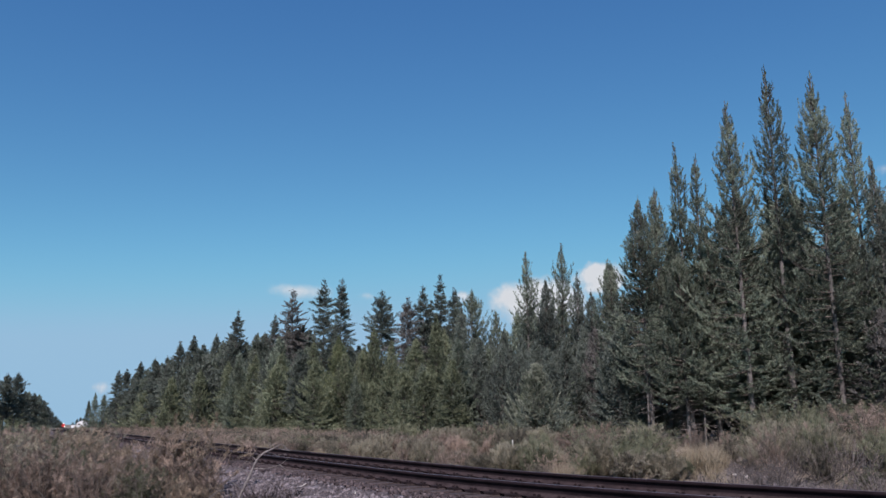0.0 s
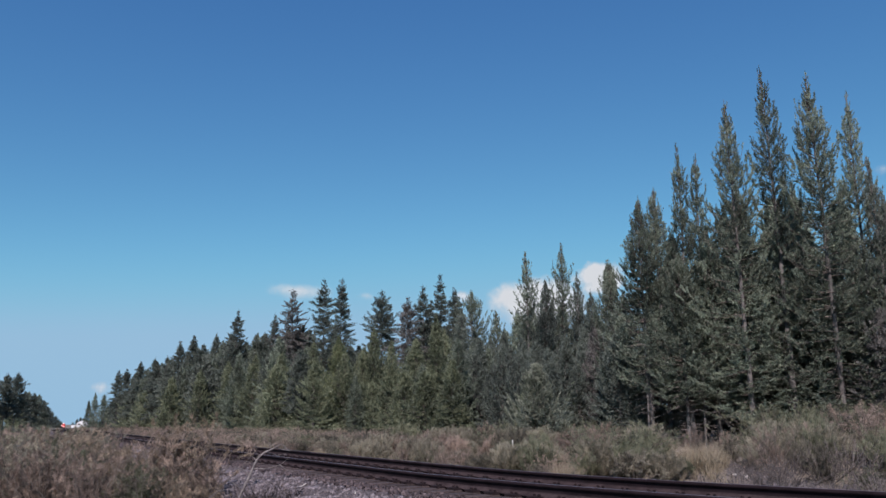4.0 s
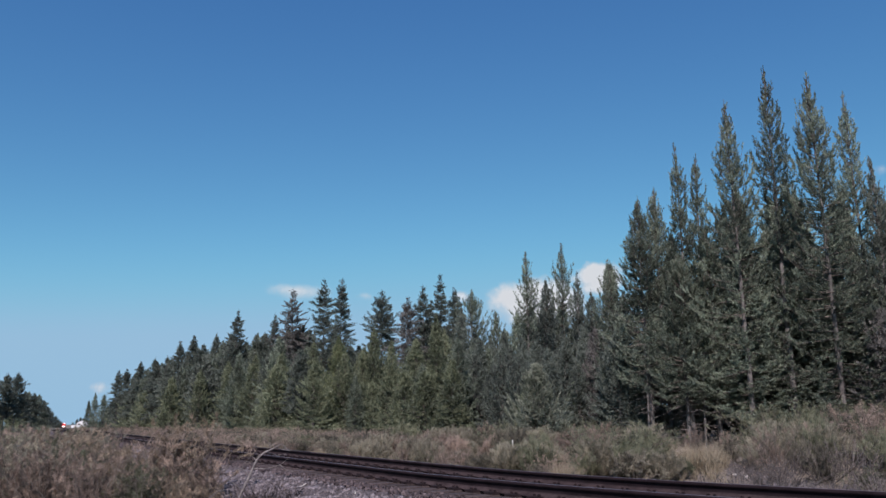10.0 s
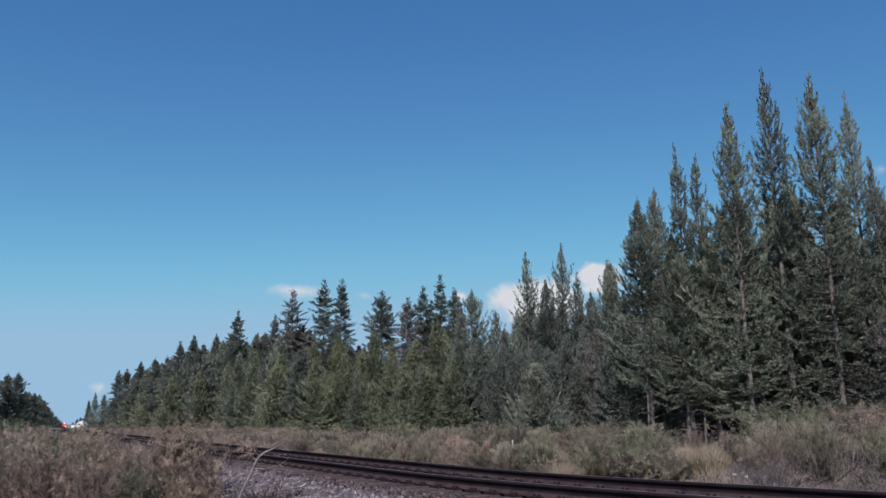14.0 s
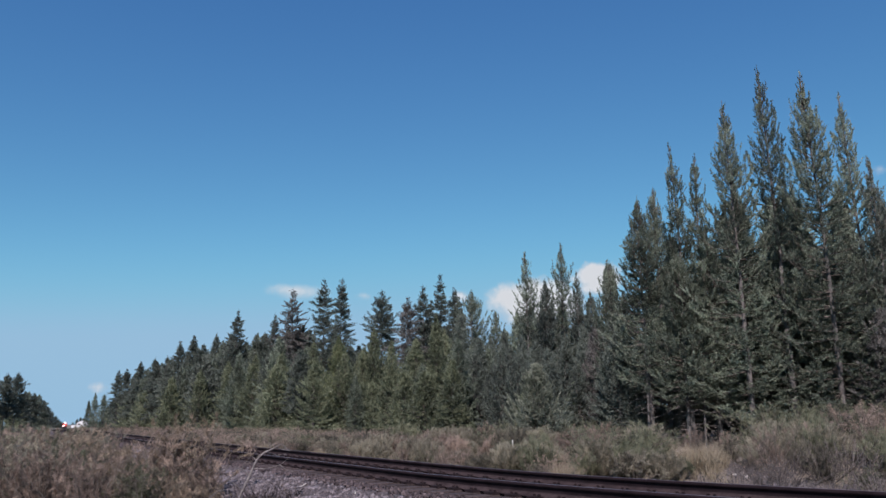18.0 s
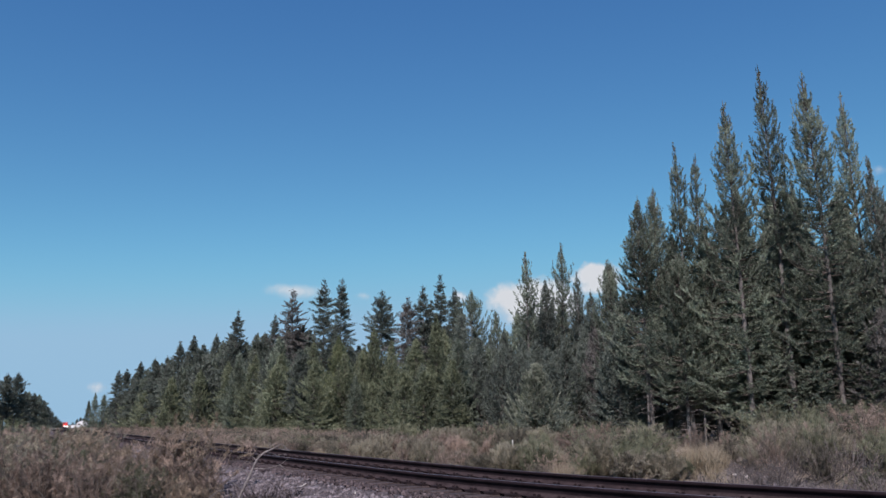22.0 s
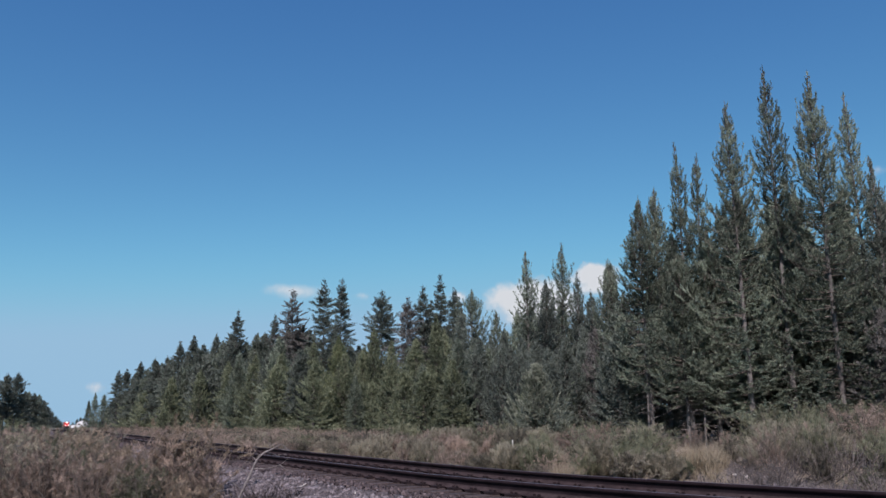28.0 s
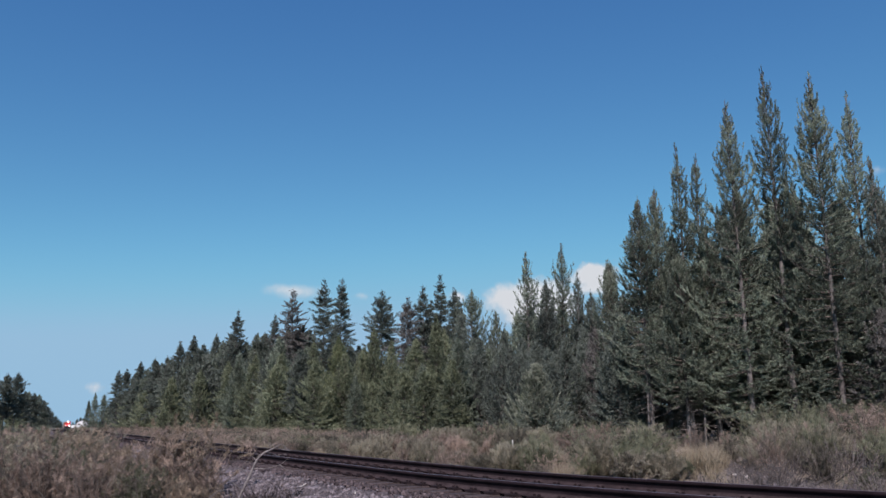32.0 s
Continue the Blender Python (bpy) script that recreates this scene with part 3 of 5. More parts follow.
SWAYING = []
BROWNING = dict(leaf=NEEDLE_BROWN, label="browning pine with thin reddish needles")
ODD = {(-9.5, 69.4): dict(leaf=NEEDLE_YELLOW, label="yellow-green young pine standing before darker pines"),
       (-19.4, 98.1): BROWNING, (8.7, 44.2): BROWNING, (-3.8, 81.9): BROWNING, (17.3, 30.2): BROWNING, (8.0, 59.5): DARK_NEEDLED, (11.4, 58.9): DARK_NEEDLED, (10.8, 61.1): DARK_NEEDLED, (3.8, 49.9): DARK_NEEDLED, (7.5, 47.4): DARK_NEEDLED, (2.6, 54.9): DARK_NEEDLED}
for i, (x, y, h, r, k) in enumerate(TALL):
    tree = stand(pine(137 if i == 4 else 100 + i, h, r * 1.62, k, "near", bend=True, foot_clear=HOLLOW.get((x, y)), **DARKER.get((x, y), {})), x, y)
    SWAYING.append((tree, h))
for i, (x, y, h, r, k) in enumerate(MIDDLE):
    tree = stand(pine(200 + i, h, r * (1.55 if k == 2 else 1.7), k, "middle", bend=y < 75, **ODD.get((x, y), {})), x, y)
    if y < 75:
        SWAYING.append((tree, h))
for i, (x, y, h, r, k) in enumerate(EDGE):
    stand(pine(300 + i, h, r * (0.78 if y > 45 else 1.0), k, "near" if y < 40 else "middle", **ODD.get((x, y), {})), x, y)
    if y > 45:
        # towards the east darker needles put shade behind the pale young pine
        stand(pine(340 + i, h * 1.12, r * 0.66, 0, "middle", leaf=NEEDLE_YOUNG if x < -1 else NEEDLE_OLD_SHADE), x + r * 0.95, y + 2.6)
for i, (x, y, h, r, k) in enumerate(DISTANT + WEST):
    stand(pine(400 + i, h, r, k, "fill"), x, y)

# ---- the rest of the forest: shared pines, scaled and turned ----
MODELS = [pine(500 + i, 10.0, 2.0, k, "fill") for i, k in enumerate((0, 0, 2, 1))] + [pine(510 + i, 7.0, 2.2, 3, "fill") for i in range(2)]
# shade inside the wood is put into the colour: darker needles on these pines
SHADED = [pine(520 + i, 10.0, 2.0, 0, "fill", leaf=NEEDLE_OLD_SHADE, label="pine deep in the wood with shade-dark needles") for i in range(2)]


def another(model, x, y, grow, turn):
    tree = copy_thing(model, pose(x, y, land_at(x, y) - 0.05, 0, 0, turn))
    tree.scale = (grow * random.uniform(0.95, 1.2), grow * random.uniform(0.95, 1.2), grow)
    return tree


rng = np.random.default_rng(77)


def wood(n, s0, s1, d0, d1, models, low, high):
    for _ in range(n):
        s, d = rng.uniform(s0, s1), rng.uniform(d0, d1)
        x, y, h = on_verge(s, d)
        grow = rng.uniform(low, high)
        if -0.080 < x / y < -0.050:
            grow = min(grow, 0.6)       # a glade where the sky shows low between the crowns
        model = models[rng.integers(len(models))]
        if x < 0 and model in SHADED:
            model = MODELS[4]           # the open edge towards the north holds young pines alone
        another(model, float(x), float(y), grow, rng.uniform(0, 360))


for x, y in ((24, 34), (27, 31), (30, 29), (33, 30), (26, 37)):
    another(MODELS[0], x, y, 1.2, x * 40)
for x, y, h in ((-104.9, 204.7, 8.2), (-112.9, 223.1, 6.9), (-125.3, 250.4, 6.2), (-142.1, 286.7, 5.4), (-163.2, 332.0, 4.9), (-188.7, 386.4, 4.4),
                (-100.0, 190.3, 9.4), (-94.7, 176.2, 9.3), (-98.5, 183.0, 8.0), (-108.5, 213.0, 7.0), (-119.0, 236.0, 6.0),
                (-178.0, 380.4, 5.2), (-180.9, 390.1, 6.2), (-177.6, 386.1, 5.7), (-222.4, 470.0, 4.1)):
    another(MODELS[2], x, y, h / 10, x * 13)
# lower crowns that close the skyline between the old pines
for i, (x, y, h) in enumerate(((-40.4, 121.5, 12.1), (-38.3, 119.0, 13.2), (-36.3, 116.5, 13.0), (-34.4, 115.0, 12.3), (-32.3, 112.5, 13.0), (-30.4, 109.9, 13.9), (-27.8, 108.5, 12.6), (-25.9, 106.9, 13.3), (-24.5, 105.2, 13.3), (-21.4, 101.8, 12.4), (-20.8, 102.9, 13.4), (-18.7, 101.3, 13.9), (-17.6, 100.5, 13.1), (-14.0, 97.0, 12.2), (-11.5, 94.3, 10.4), (-10.6, 96.4, 10.6), (-9.1, 94.6, 9.6), (-5.8, 91.8, 7.6), (-4.4, 91.9, 8.0), (-3.3, 89.9, 10.2), (-1.7, 92.0, 13.5), (0.3, 88.0, 12.0), (1.8, 84.0, 10.8), (-44.5, 126.4, 11.9), (-49.0, 133.3, 11.6), (-54.3, 142.0, 11.5), (-61.1, 153.3, 11.6))):
    another(MODELS[(2, 0, 2)[i % 3]], x, y, h / 10.3, i * 83)
for i, (x, y, g) in enumerate(((17.0, 38.5, 1.2), (20.0, 37.0, 1.15), (14.6, 38.6, 1.15), (12.4, 40.5, 1.05), (22.3, 35.6, 1.2), (18.6, 35.4, 1.1), (16.2, 36.2, 1.05), (19.0, 40.0, 1.2))):
    another(MODELS[i % 2], x, y, g, i * 51)
# crowns that close the skyline behind the middle pines
for i, (x, y, g) in enumerate(((6.2, 65.0, 0.98), (7.6, 66.5, 1.06), (8.9, 65.2, 1.04), (10.4, 66.8, 1.08), (11.7, 65.4, 1.02), (13.1, 66.0, 1.0), (5.3, 67.0, 0.86), (4.0, 66.0, 0.80), (2.8, 67.5, 0.84),
                               (7.0, 63.4, 0.86), (9.3, 63.8, 0.9), (12.4, 63.0, 0.9))):
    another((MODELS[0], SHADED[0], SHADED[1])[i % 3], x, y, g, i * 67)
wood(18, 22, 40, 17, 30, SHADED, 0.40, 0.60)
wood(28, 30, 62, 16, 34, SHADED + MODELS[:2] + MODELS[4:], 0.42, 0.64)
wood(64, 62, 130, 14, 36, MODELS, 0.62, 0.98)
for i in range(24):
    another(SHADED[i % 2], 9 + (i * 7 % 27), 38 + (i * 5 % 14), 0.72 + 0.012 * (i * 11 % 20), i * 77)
for i, model in enumerate(MODELS + SHADED):
    a, b, c = on_verge(70 + 9 * i, 34 + 3 * (i % 3))
    stand(model, float(a), float(b))


def far_wood(label, *belts):
    """Woods too far off to count: many pines in one mesh."""
    cv, shapes = [], []
    for i, k in enumerate((0, 2, 0, 3)):
        g, trunk, limbs, top = pine_data(540 + i, 10.0, 2.0, k, FINENESS["far"][5])
        shapes.append(needles(g, limbs, top, "far", k)[0])
    for count, s0, s1, d0, d1, low, high in belts:
        s, d = rng.uniform(s0, s1, count), rng.uniform(d0, d1, count)
        x, y, h = on_verge(s, d)
        z = land(x, y)
        for i in range(count):
            v = shapes[rng.integers(len(shapes))]
            a, g = rng.uniform(0, 6.28), rng.uniform(low, high)
            c, q = math.cos(a), math.sin(a)
            cv.append(np.stack([(v[:, 0] * c - v[:, 1] * q) * g + x[i], (v[:, 0] * q + v[:, 1] * c) * g + y[i], v[:, 2] * g + z[i]], 1))
    v = np.concatenate(cv)
    ob = put("far_wood", mesh_of("far_wood", v, np.arange(len(v)).reshape(-1, 3), NEEDLE_OLD_SHADE))
    return tagged(ob, label, "forest", kind="stuff")


far_wood("dark pine forest receding along the railway", (150, 110, 420, 14, 34, 0.75, 1.1), (50, 80, 200, 14, 24, 0.55, 0.8), (70, 420, 1000, 22, 60, 0.6, 0.95))
far_wood("dark pine forest across the railway clearing", (80, 130, 330, -62, -32, 0.75, 1.1), (50, 330, 900, -60, -18, 0.6, 0.9))


# ---- brush ----
def shrub(seed, height, spread, leafy, leaf, stems=46, leaves=58, fine=0.9, thick=1.0, stem=SAGE_STEM):
    """A desert shrub: stems fanning from the root, side twigs, and small leaves on the upper half."""
    rng = np.random.default_rng(seed)
    bush = new("shrub")
    a = rng.uniform(0, 6.28, stems)
    lean = np.abs(rng.normal(0, 0.42, stems)) * spread
    ln = height * rng.uniform(0.6, 1.08, stems) / np.maximum(np.cos(np.minimum(lean, 1.1)), 0.6)
    o = np.stack([np.cos(a), np.sin(a), np.zeros(stems)], 1) * rng.uniform(0, 0.12, (stems, 1)) * spread
    lean2 = lean * rng.uniform(0.5, 1.2, stems)
    m = o + np.stack([np.cos(a) * np.sin(lean), np.sin(a) * np.sin(lean), np.cos(lean)], 1) * (ln * 0.5)[:, None]
    e = m + np.stack([np.cos(a) * np.sin(lean2), np.sin(a) * np.sin(lean2), np.cos(lean2)], 1) * (ln * 0.5)[:, None] + rng.normal(0, 0.05, (stems, 3))
    n = stems * 4
    i = rng.integers(0, stems, n)
    t = rng.uniform(0.25, 1.0, n)
    b0 = np.where(t[:, None] < 0.5, o[i] + (m - o)[i] * (t * 2)[:, None], m[i] + (e - m)[i] * (t * 2 - 1)[:, None])
    b1 = b0 + unit(rng.normal(size=(n, 3)) + np.array([0, 0, 1.1])) * (rng.uniform(0.10, 0.28, n) * height)[:, None]
    parts = [tubes(o, m, 0.008 * thick, 0.0045 * thick, 3), tubes(m, e, 0.0045 * thick, 0.0022 * thick, 3), tubes(b0, b1, 0.003 * thick, 0.0015 * thick, 3)]
    v, f, k = [], [], 0
    for pv, pf in parts:
        v.append(pv), f.append(pf + k)
        k += len(pv)
    tagged(put("twig_tangle", mesh_of("twig_tangle", np.concatenate(v), np.concatenate(f), stem), bush, "bare woody stems"), kind="stuff")
    q = int(n * leaves * 0.66 * leafy)
    j = rng.integers(0, n, q)
    t = rng.random((q, 1)) ** 0.45
    base = b0[j] + (b1 - b0)[j] * t + rng.normal(0, 0.012, (q, 3))
    way = unit(rng.normal(size=(q, 3)) * 0.6 + unit(b1 - b0)[j] + np.array([0, 0, 0.4]))
    wide = unit(np.cross(way, rng.normal(size=(q, 3)))) * rng.uniform(0.003, 0.006, (q, 1)) * fine
    tip = base + way * rng.uniform(0.035, 0.09, (q, 1)) * fine
    lv = np.stack([base - wide, base + wide, tip], 1).reshape(-1, 3)
    tagged(put("foliage", mesh_of("foliage", lv, np.arange(len(lv)).reshape(-1, 3), leaf), bush), kind="stuff")
    names = {SAGE_LEAF.name: "olive-green bushy shrub on dry sandy ground", SAGE_DRY.name: "brown half-dry shrub with fine twigs", SAGE_TAWNY.name: "tawny yellowing shrub with fine twigs",
             SAGE_GREEN.name: "green leafy shrub on dry sandy ground"}
    return tagged(bush, names[leaf.name], "shrub", "shrubs beside the track")


SHRUBS = [shrub(900 + i, 1.0, (1.0, 1.2, 1.35, 0.9)[i % 4], (1.0, 0.8, 1.1, 0.7, 0.9, 1.0)[i], (SAGE_LEAF, SAGE_DRY, SAGE_LEAF, SAGE_DRY, SAGE_GREEN, SAGE_DRY)[i]) for i in range(6)]


def plant(k, x, y, grow, wide=1.0):
    bush = copy_thing(SHRUBS[k], pose(x, y, land_at(x, y) - 0.02, 0, 0, random.uniform(0, 360)))
    bush.scale = (grow * wide, grow * wide, grow)
    return bush


def mound(seed, leaf, wide, label):
    """A rounded bush one metre high: a dome of fine upright shoots from one root."""
    g = np.random.default_rng(seed)
    bush = tagged(new("rounded_bush"), label, "bush", "rounded bushes beside the track")
    n = 170
    a, tilt = g.uniform(0, 6.28, n), np.sqrt(g.random(n)) * 1.02
    ln = g.uniform(0.72, 1.05, n) * (1 - 0.22 * tilt ** 2 + 0.10 * np.sin(a * 3 + seed))
    way = np.stack([np.cos(a) * np.sin(tilt) * wide, np.sin(a) * np.sin(tilt) * wide, np.cos(tilt)], 1)
    o = way * 0.06 * np.array([1, 1, 0])
    m = o + way * (ln * 0.55)[:, None] + g.normal(0, 0.02, (n, 3))
    e = m + unit(way + np.array([0, 0, 0.55])) * (ln * 0.45)[:, None] + g.normal(0, 0.03, (n, 3))
    (v, f), (w, q) = tubes(o, m, 0.006, 0.004, 3), tubes(m, e, 0.004, 0.002, 3)
    tagged(put("twig_tangle", mesh_of("twig_tangle", np.concatenate([v, w]), np.concatenate([f, q + len(v)]), SAGE_STEM), bush, "bare woody stems"), kind="stuff")
    k = 17000
    i = g.integers(0, n, k)
    t = g.random((k, 1)) ** 0.5
    low = t < 0.35
    base = np.where(low, o[i] + (m - o)[i] * (0.45 + t), m[i] + (e - m)[i] * (t - 0.2) * 1.25) + g.normal(0, 0.035, (k, 3))
    along = unit(unit((e - m)[i]) + g.normal(0, 0.35, (k, 3)) + np.array([0, 0, 0.3]))
    across = unit(np.cross(along, g.normal(size=(k, 3)))) * g.uniform(0.004, 0.007, (k, 1))
    v = np.stack([base - across, base + across, base + along * g.uniform(0.05, 0.12, (k, 1))], 1).reshape(-1, 3)
    tagged(put("foliage", mesh_of("foliage", v, np.arange(len(v)).reshape(-1, 3), leaf), bush), kind="stuff")
    return bush


MOUNDS = [mound(980, SAGE_LEAF, 0.95, "rounded olive-tan bush of fine upright shoots"), mound(981, SAGE_GREEN, 0.85, "rounded grey-green bush of fine upright shoots"),
          mound(982, SAGE_DRY, 1.0, "rounded brown half-dry bush of fine shoots"), mound(983, SAGE_LEAF, 1.15, "low spreading olive-tan bush of fine shoots")]


def heap(k, x, y, tall, wide=1.0):
    bush = copy_thing(MOUNDS[k], pose(x, y, land_at(x, y) - 0.03, 0, 0, random.uniform(0, 360)))
    bush.scale = (tall * wide, tall * wide, tall)


def on_trail(x, y):
    """A bare sandy trail that runs from the track into the wood."""
    return abs(x - 0.303 * y) < 0.55 + 0.028 * y and 15.0 < y < 33


def on_rubble(x, y):
    """A verge of broken stone and dead twigs beside the track."""
    return x > 0.355 * y and 11.0 < y < 21.0


def brush(n, s0, s1, d0, d1, low, high, kinds):
    for _ in range(n):
        s, d = rng.uniform(s0, s1), rng.uniform(d0, d1)
        x, y, h = on_verge(s, d)
        if on_trail(x, y) or on_rubble(x, y) or abs(off_line(x, y)[0][0]) < 3.0:
            continue
        plant(kinds[rng.integers(len(kinds))], float(x), float(y), rng.uniform(low, high), rng.uniform(1.0, 1.45))


brush(40, 4, 40, 3.6, 15, 0.45, 1.05, (0, 1, 2, 3, 4, 2, 0))
brush(40, 3, 46, 2.9, 5.5, 0.32, 0.62, (0, 1, 2, 3, 4))
brush(26, 15, 50, 3.3, 8, 0.42, 0.72, (0, 1, 2, 3, 4, 1))
brush(12, 6, 24, 10, 16, 0.9, 1.35, (4, 2, 4, 4))
brush(26, -6, 16, 3.8, 16, 0.55, 1.3, (0, 4, 2, 4, 4, 1))
brush(50, 10, 46, -14, -5.0, 0.5, 0.9, (1, 3, 5, 0))


def heaps(n, s0, s1, d0, d1, low, high, kinds):
    for _ in range(n):
        x, y, h = (float(q) for q in on_verge(rng.uniform(s0, s1), rng.uniform(d0, d1)))
        if not (on_trail(x, y) or on_rubble(x, y) or abs(off_line(x, y)[0][0]) < 3.2):
            heap(kinds[rng.integers(len(kinds))], x, y, rng.uniform(low, high), rng.uniform(0.95, 1.25))


heaps(60, 14, 46, 3.6, 9, 0.65, 0.95, (0, 3, 1, 0, 3, 0, 2))
heaps(46, 6, 34, 8, 15, 0.85, 1.25, (0, 1, 0, 3, 0, 2))
heaps(24, -6, 14, 9, 17, 1.0, 1.45, (1, 0, 1, 3))
heaps(16, 2, 16, 4.5, 8, 0.6, 0.9, (0, 1, 2))
for k, x, y, tall in ((1, 5.75, 19.4, 0.5), (0, 5.2, 19.0, 0.7), (1, 4.9, 20.4, 0.95), (0, 4.5, 19.2, 0.7), (1, 4.0, 21.2, 0.9), (0, 10.6, 25.6, 1.25), (1, 12.2, 26.4, 1.4),
                      (1, 11.2, 24.6, 1.1), (0, 13.4, 25.8, 1.35), (3, 9.6, 23.6, 0.8), (0, 12.4, 22.9, 1.0), (2, 14.9, 25.0, 1.5), (2, 14.2, 23.0, 1.2)):
    heap(k, x, y, tall, 1.1)
for i, bush in enumerate(MOUNDS):
    x, y, h = (float(q) for q in on_verge(12 + 4 * i, 6 + i))
    stand(bush, x, y)


def far_brush(label, material_, seed, *belts):
    """Brush too far off to count: short blades and twigs in one mesh."""
    g = np.random.default_rng(seed)
    out = []
    for count, s0, s1, d0, d1, tall, wide in belts:
        s, d = g.uniform(s0, s1, count), g.uniform(d0, d1, count)
        x, y, h = on_verge(s, d)
        z = land(x, y)
        size = tall * g.uniform(0.5, 1.15, count)
        k = 150
        a, r = g.uniform(0, 6.28, (count, k)), np.sqrt(g.random((count, k)))
        up = np.sqrt(1 - (r * 0.97) ** 2) * g.uniform(0.45, 1.1, (count, k))
        base = np.stack([x[:, None] + np.cos(a) * r * size[:, None] * 0.8, y[:, None] + np.sin(a) * r * size[:, None] * 0.8,
                         z[:, None] + size[:, None] * up * 0.7], 2)
        way = unit(np.stack([np.cos(a) * r, np.sin(a) * r, np.full_like(a, 0.9)], 2) + g.normal(0, 0.4, (count, k, 3)))
        across = unit(np.cross(way, g.normal(size=(count, k, 3)))) * wide
        tip = base + way * size[:, None, None] * 0.22
        out.append(np.stack([base - across, base + across, tip], 2).reshape(-1, 3))
    v = np.concatenate(out)
    ob = put("brush", mesh_of("brush", v, np.arange(len(v)).reshape(-1, 3), material_))
    return tagged(ob, label, "brush", kind="stuff")


far_brush("olive-brown brush between track and forest", SAGE_LEAF, 21, (420, 34, 110, 3.6, 14, 1.0, 0.012), (400, 110, 330, 3.8, 13, 1.2, 0.03))
far_brush("brown dry brush between track and forest", SAGE_DRY, 22, (420, 34, 110, 3.6, 14, 1.0, 0.012), (240, 110, 330, 3.8, 13, 1.2, 0.03))
far_brush("brown dry brush on the open side of the track", SAGE_DRY, 23, (420, 30, 110, -26, -4.6, 0.6, 0.010), (400, 110, 260, -34, -4.6, 0.8, 0.03))
for i, b in enumerate(SHRUBS):
    a, c, _ = on_verge(6 + i * 2.4, 8 + i)
    stand(b, float(a), float(c))
for x, y, g, k in ((2.2, 27.6, 0.75, 0), (2.6, 28.3, 0.7, 1), (4.4, 15.2, 0.3, 2), (12.7, 23.7, 1.4, 1), (13.4, 23.9, 1.3, 3), (4.2, 22.3, 1.15, 5), (15.0, 27.5, 1.5, 3)):
    plant(k, x, y, g, 1.3)
GREEN = [shrub(970 + i, 1.0, (1.0, 1.2)[i], 1.1, SAGE_GREEN) for i in range(2)]
for i, (x, y, g) in enumerate(((5.5, 22.4, 1.25), (5.2, 21.8, 1.0), (12.2, 29.8, 1.5), (11.7, 29.2, 1.3), (14.3, 30.2, 1.5), (15.2, 29.6, 1.5), (14.8, 28.6, 1.4),
                               (13.7, 28.8, 1.3), (16.2, 29.0, 1.4), (8.4, 15.8, 0.5), (13.3, 20.6, 1.1))):
    bush = copy_thing(GREEN[i % 2], pose(x, y, land_at(x, y) - 0.02, 0, 0, i * 71))
    bush.scale = (g * 1.2, g * 1.2, g)
stand(GREEN[0], 10.3, 18.6)
stand(GREEN[1], 4.4, 25.5)


def sand_patch():
    """A low mound of bare sand where the trail leaves the brush; its rim runs under the ground."""
    n, m = 40, 24
    v, f = [], []
    for j in range(n + 1):
        for i in range(m + 1):
            a, b = i / m * 2 - 1, j / n * 2 - 1
            y = 29.2 + 3.0 * b
            x = 6.1 + 0.305 * (y - 21.0) + a * (0.50 + 0.026 * y)
            rim = math.hypot(a, b) + 0.25 * noise.noise(Vector((x * 1.1, y * 0.6, 3.0)))
            v.append((x, y, land_at(x, y) + 0.20 * (1 - rim * rim) + 0.015 * noise.noise(Vector((x * 4, y * 3, 0)))))
    for j in range(n):
        for i in range(m):
            k = j * (m + 1) + i
            f.append((k, k + 1, k + m + 2, k + m + 1))
    tagged(put("sand_patch", mesh_of("sand_patch", v, f, SAND, smooth=True)), "pale bare sand of a trail through the brush", "sand", kind="structure")


sand_patch()
BARE = shrub(950, 1.0, 1.1, 0.06, SAGE_DRY, stems=26, thick=2.0, stem=GREY_TWIG)
tagged(BARE, "leafless grey shrub with tangled twigs in the gravel")
SCRUB = shrub(951, 1.0, 1.3, 0.03, SAGE_DRY, stems=16, thick=2.0, stem=DARK_TWIG)
tagged(SCRUB, "dark leafless twigs tangled under a dead branch")
for x, y, g in ((-2.80, 12.5, 0.85), (-2.66, 12.35, 0.7), (-2.96, 12.3, 0.9), (-2.45, 12.9, 0.55)):
    bush = copy_thing(SCRUB, pose(x, y, land_at(x, y) - 0.02, 0, 0, x * 190))
    bush.scale = (g * 1.0, g * 1.0, g * 0.5)
stand(SCRUB, -3.1, 12.9)
SCRUB.scale = (0.9, 0.9, 0.42)
for x, y, g in ((6.7, 17.2, 0.5), (7.4, 17.9, 0.6), (7.9, 18.4, 0.55), (8.6, 18.0, 0.7), (8.1, 19.4, 0.6), (9.1, 19.2, 0.8), (9.6, 18.4, 0.75), (8.9, 20.4, 0.7), (10.0, 19.9, 0.9), (7.5, 20.2, 0.45), (7.2, 14.4, 0.35), (7.9, 13.9, 0.4), (8.6, 14.3, 0.4), (6.6, 14.9, 0.3)):
    bush = copy_thing(BARE, pose(x, y, land_at(x, y) - 0.02, 0, 0, x * 90))
    bush.scale = (g * 1.3, g * 1.3, g)
for i in range(16):
    x, y, _ = (float(q) for q in on_verge(-3 + 0.62 * i, 3.2 + 0.35 * (i * 7 % 4)))
    g = 0.42 + 0.05 * (i * 5 % 6)
    bush = copy_thing(BARE, pose(x, y, land_at(x, y) - 0.02, 0, 0, i * 67))
    bush.scale = (g * 1.5, g * 1.5, g)
stand(BARE, 9.2, 13.8)
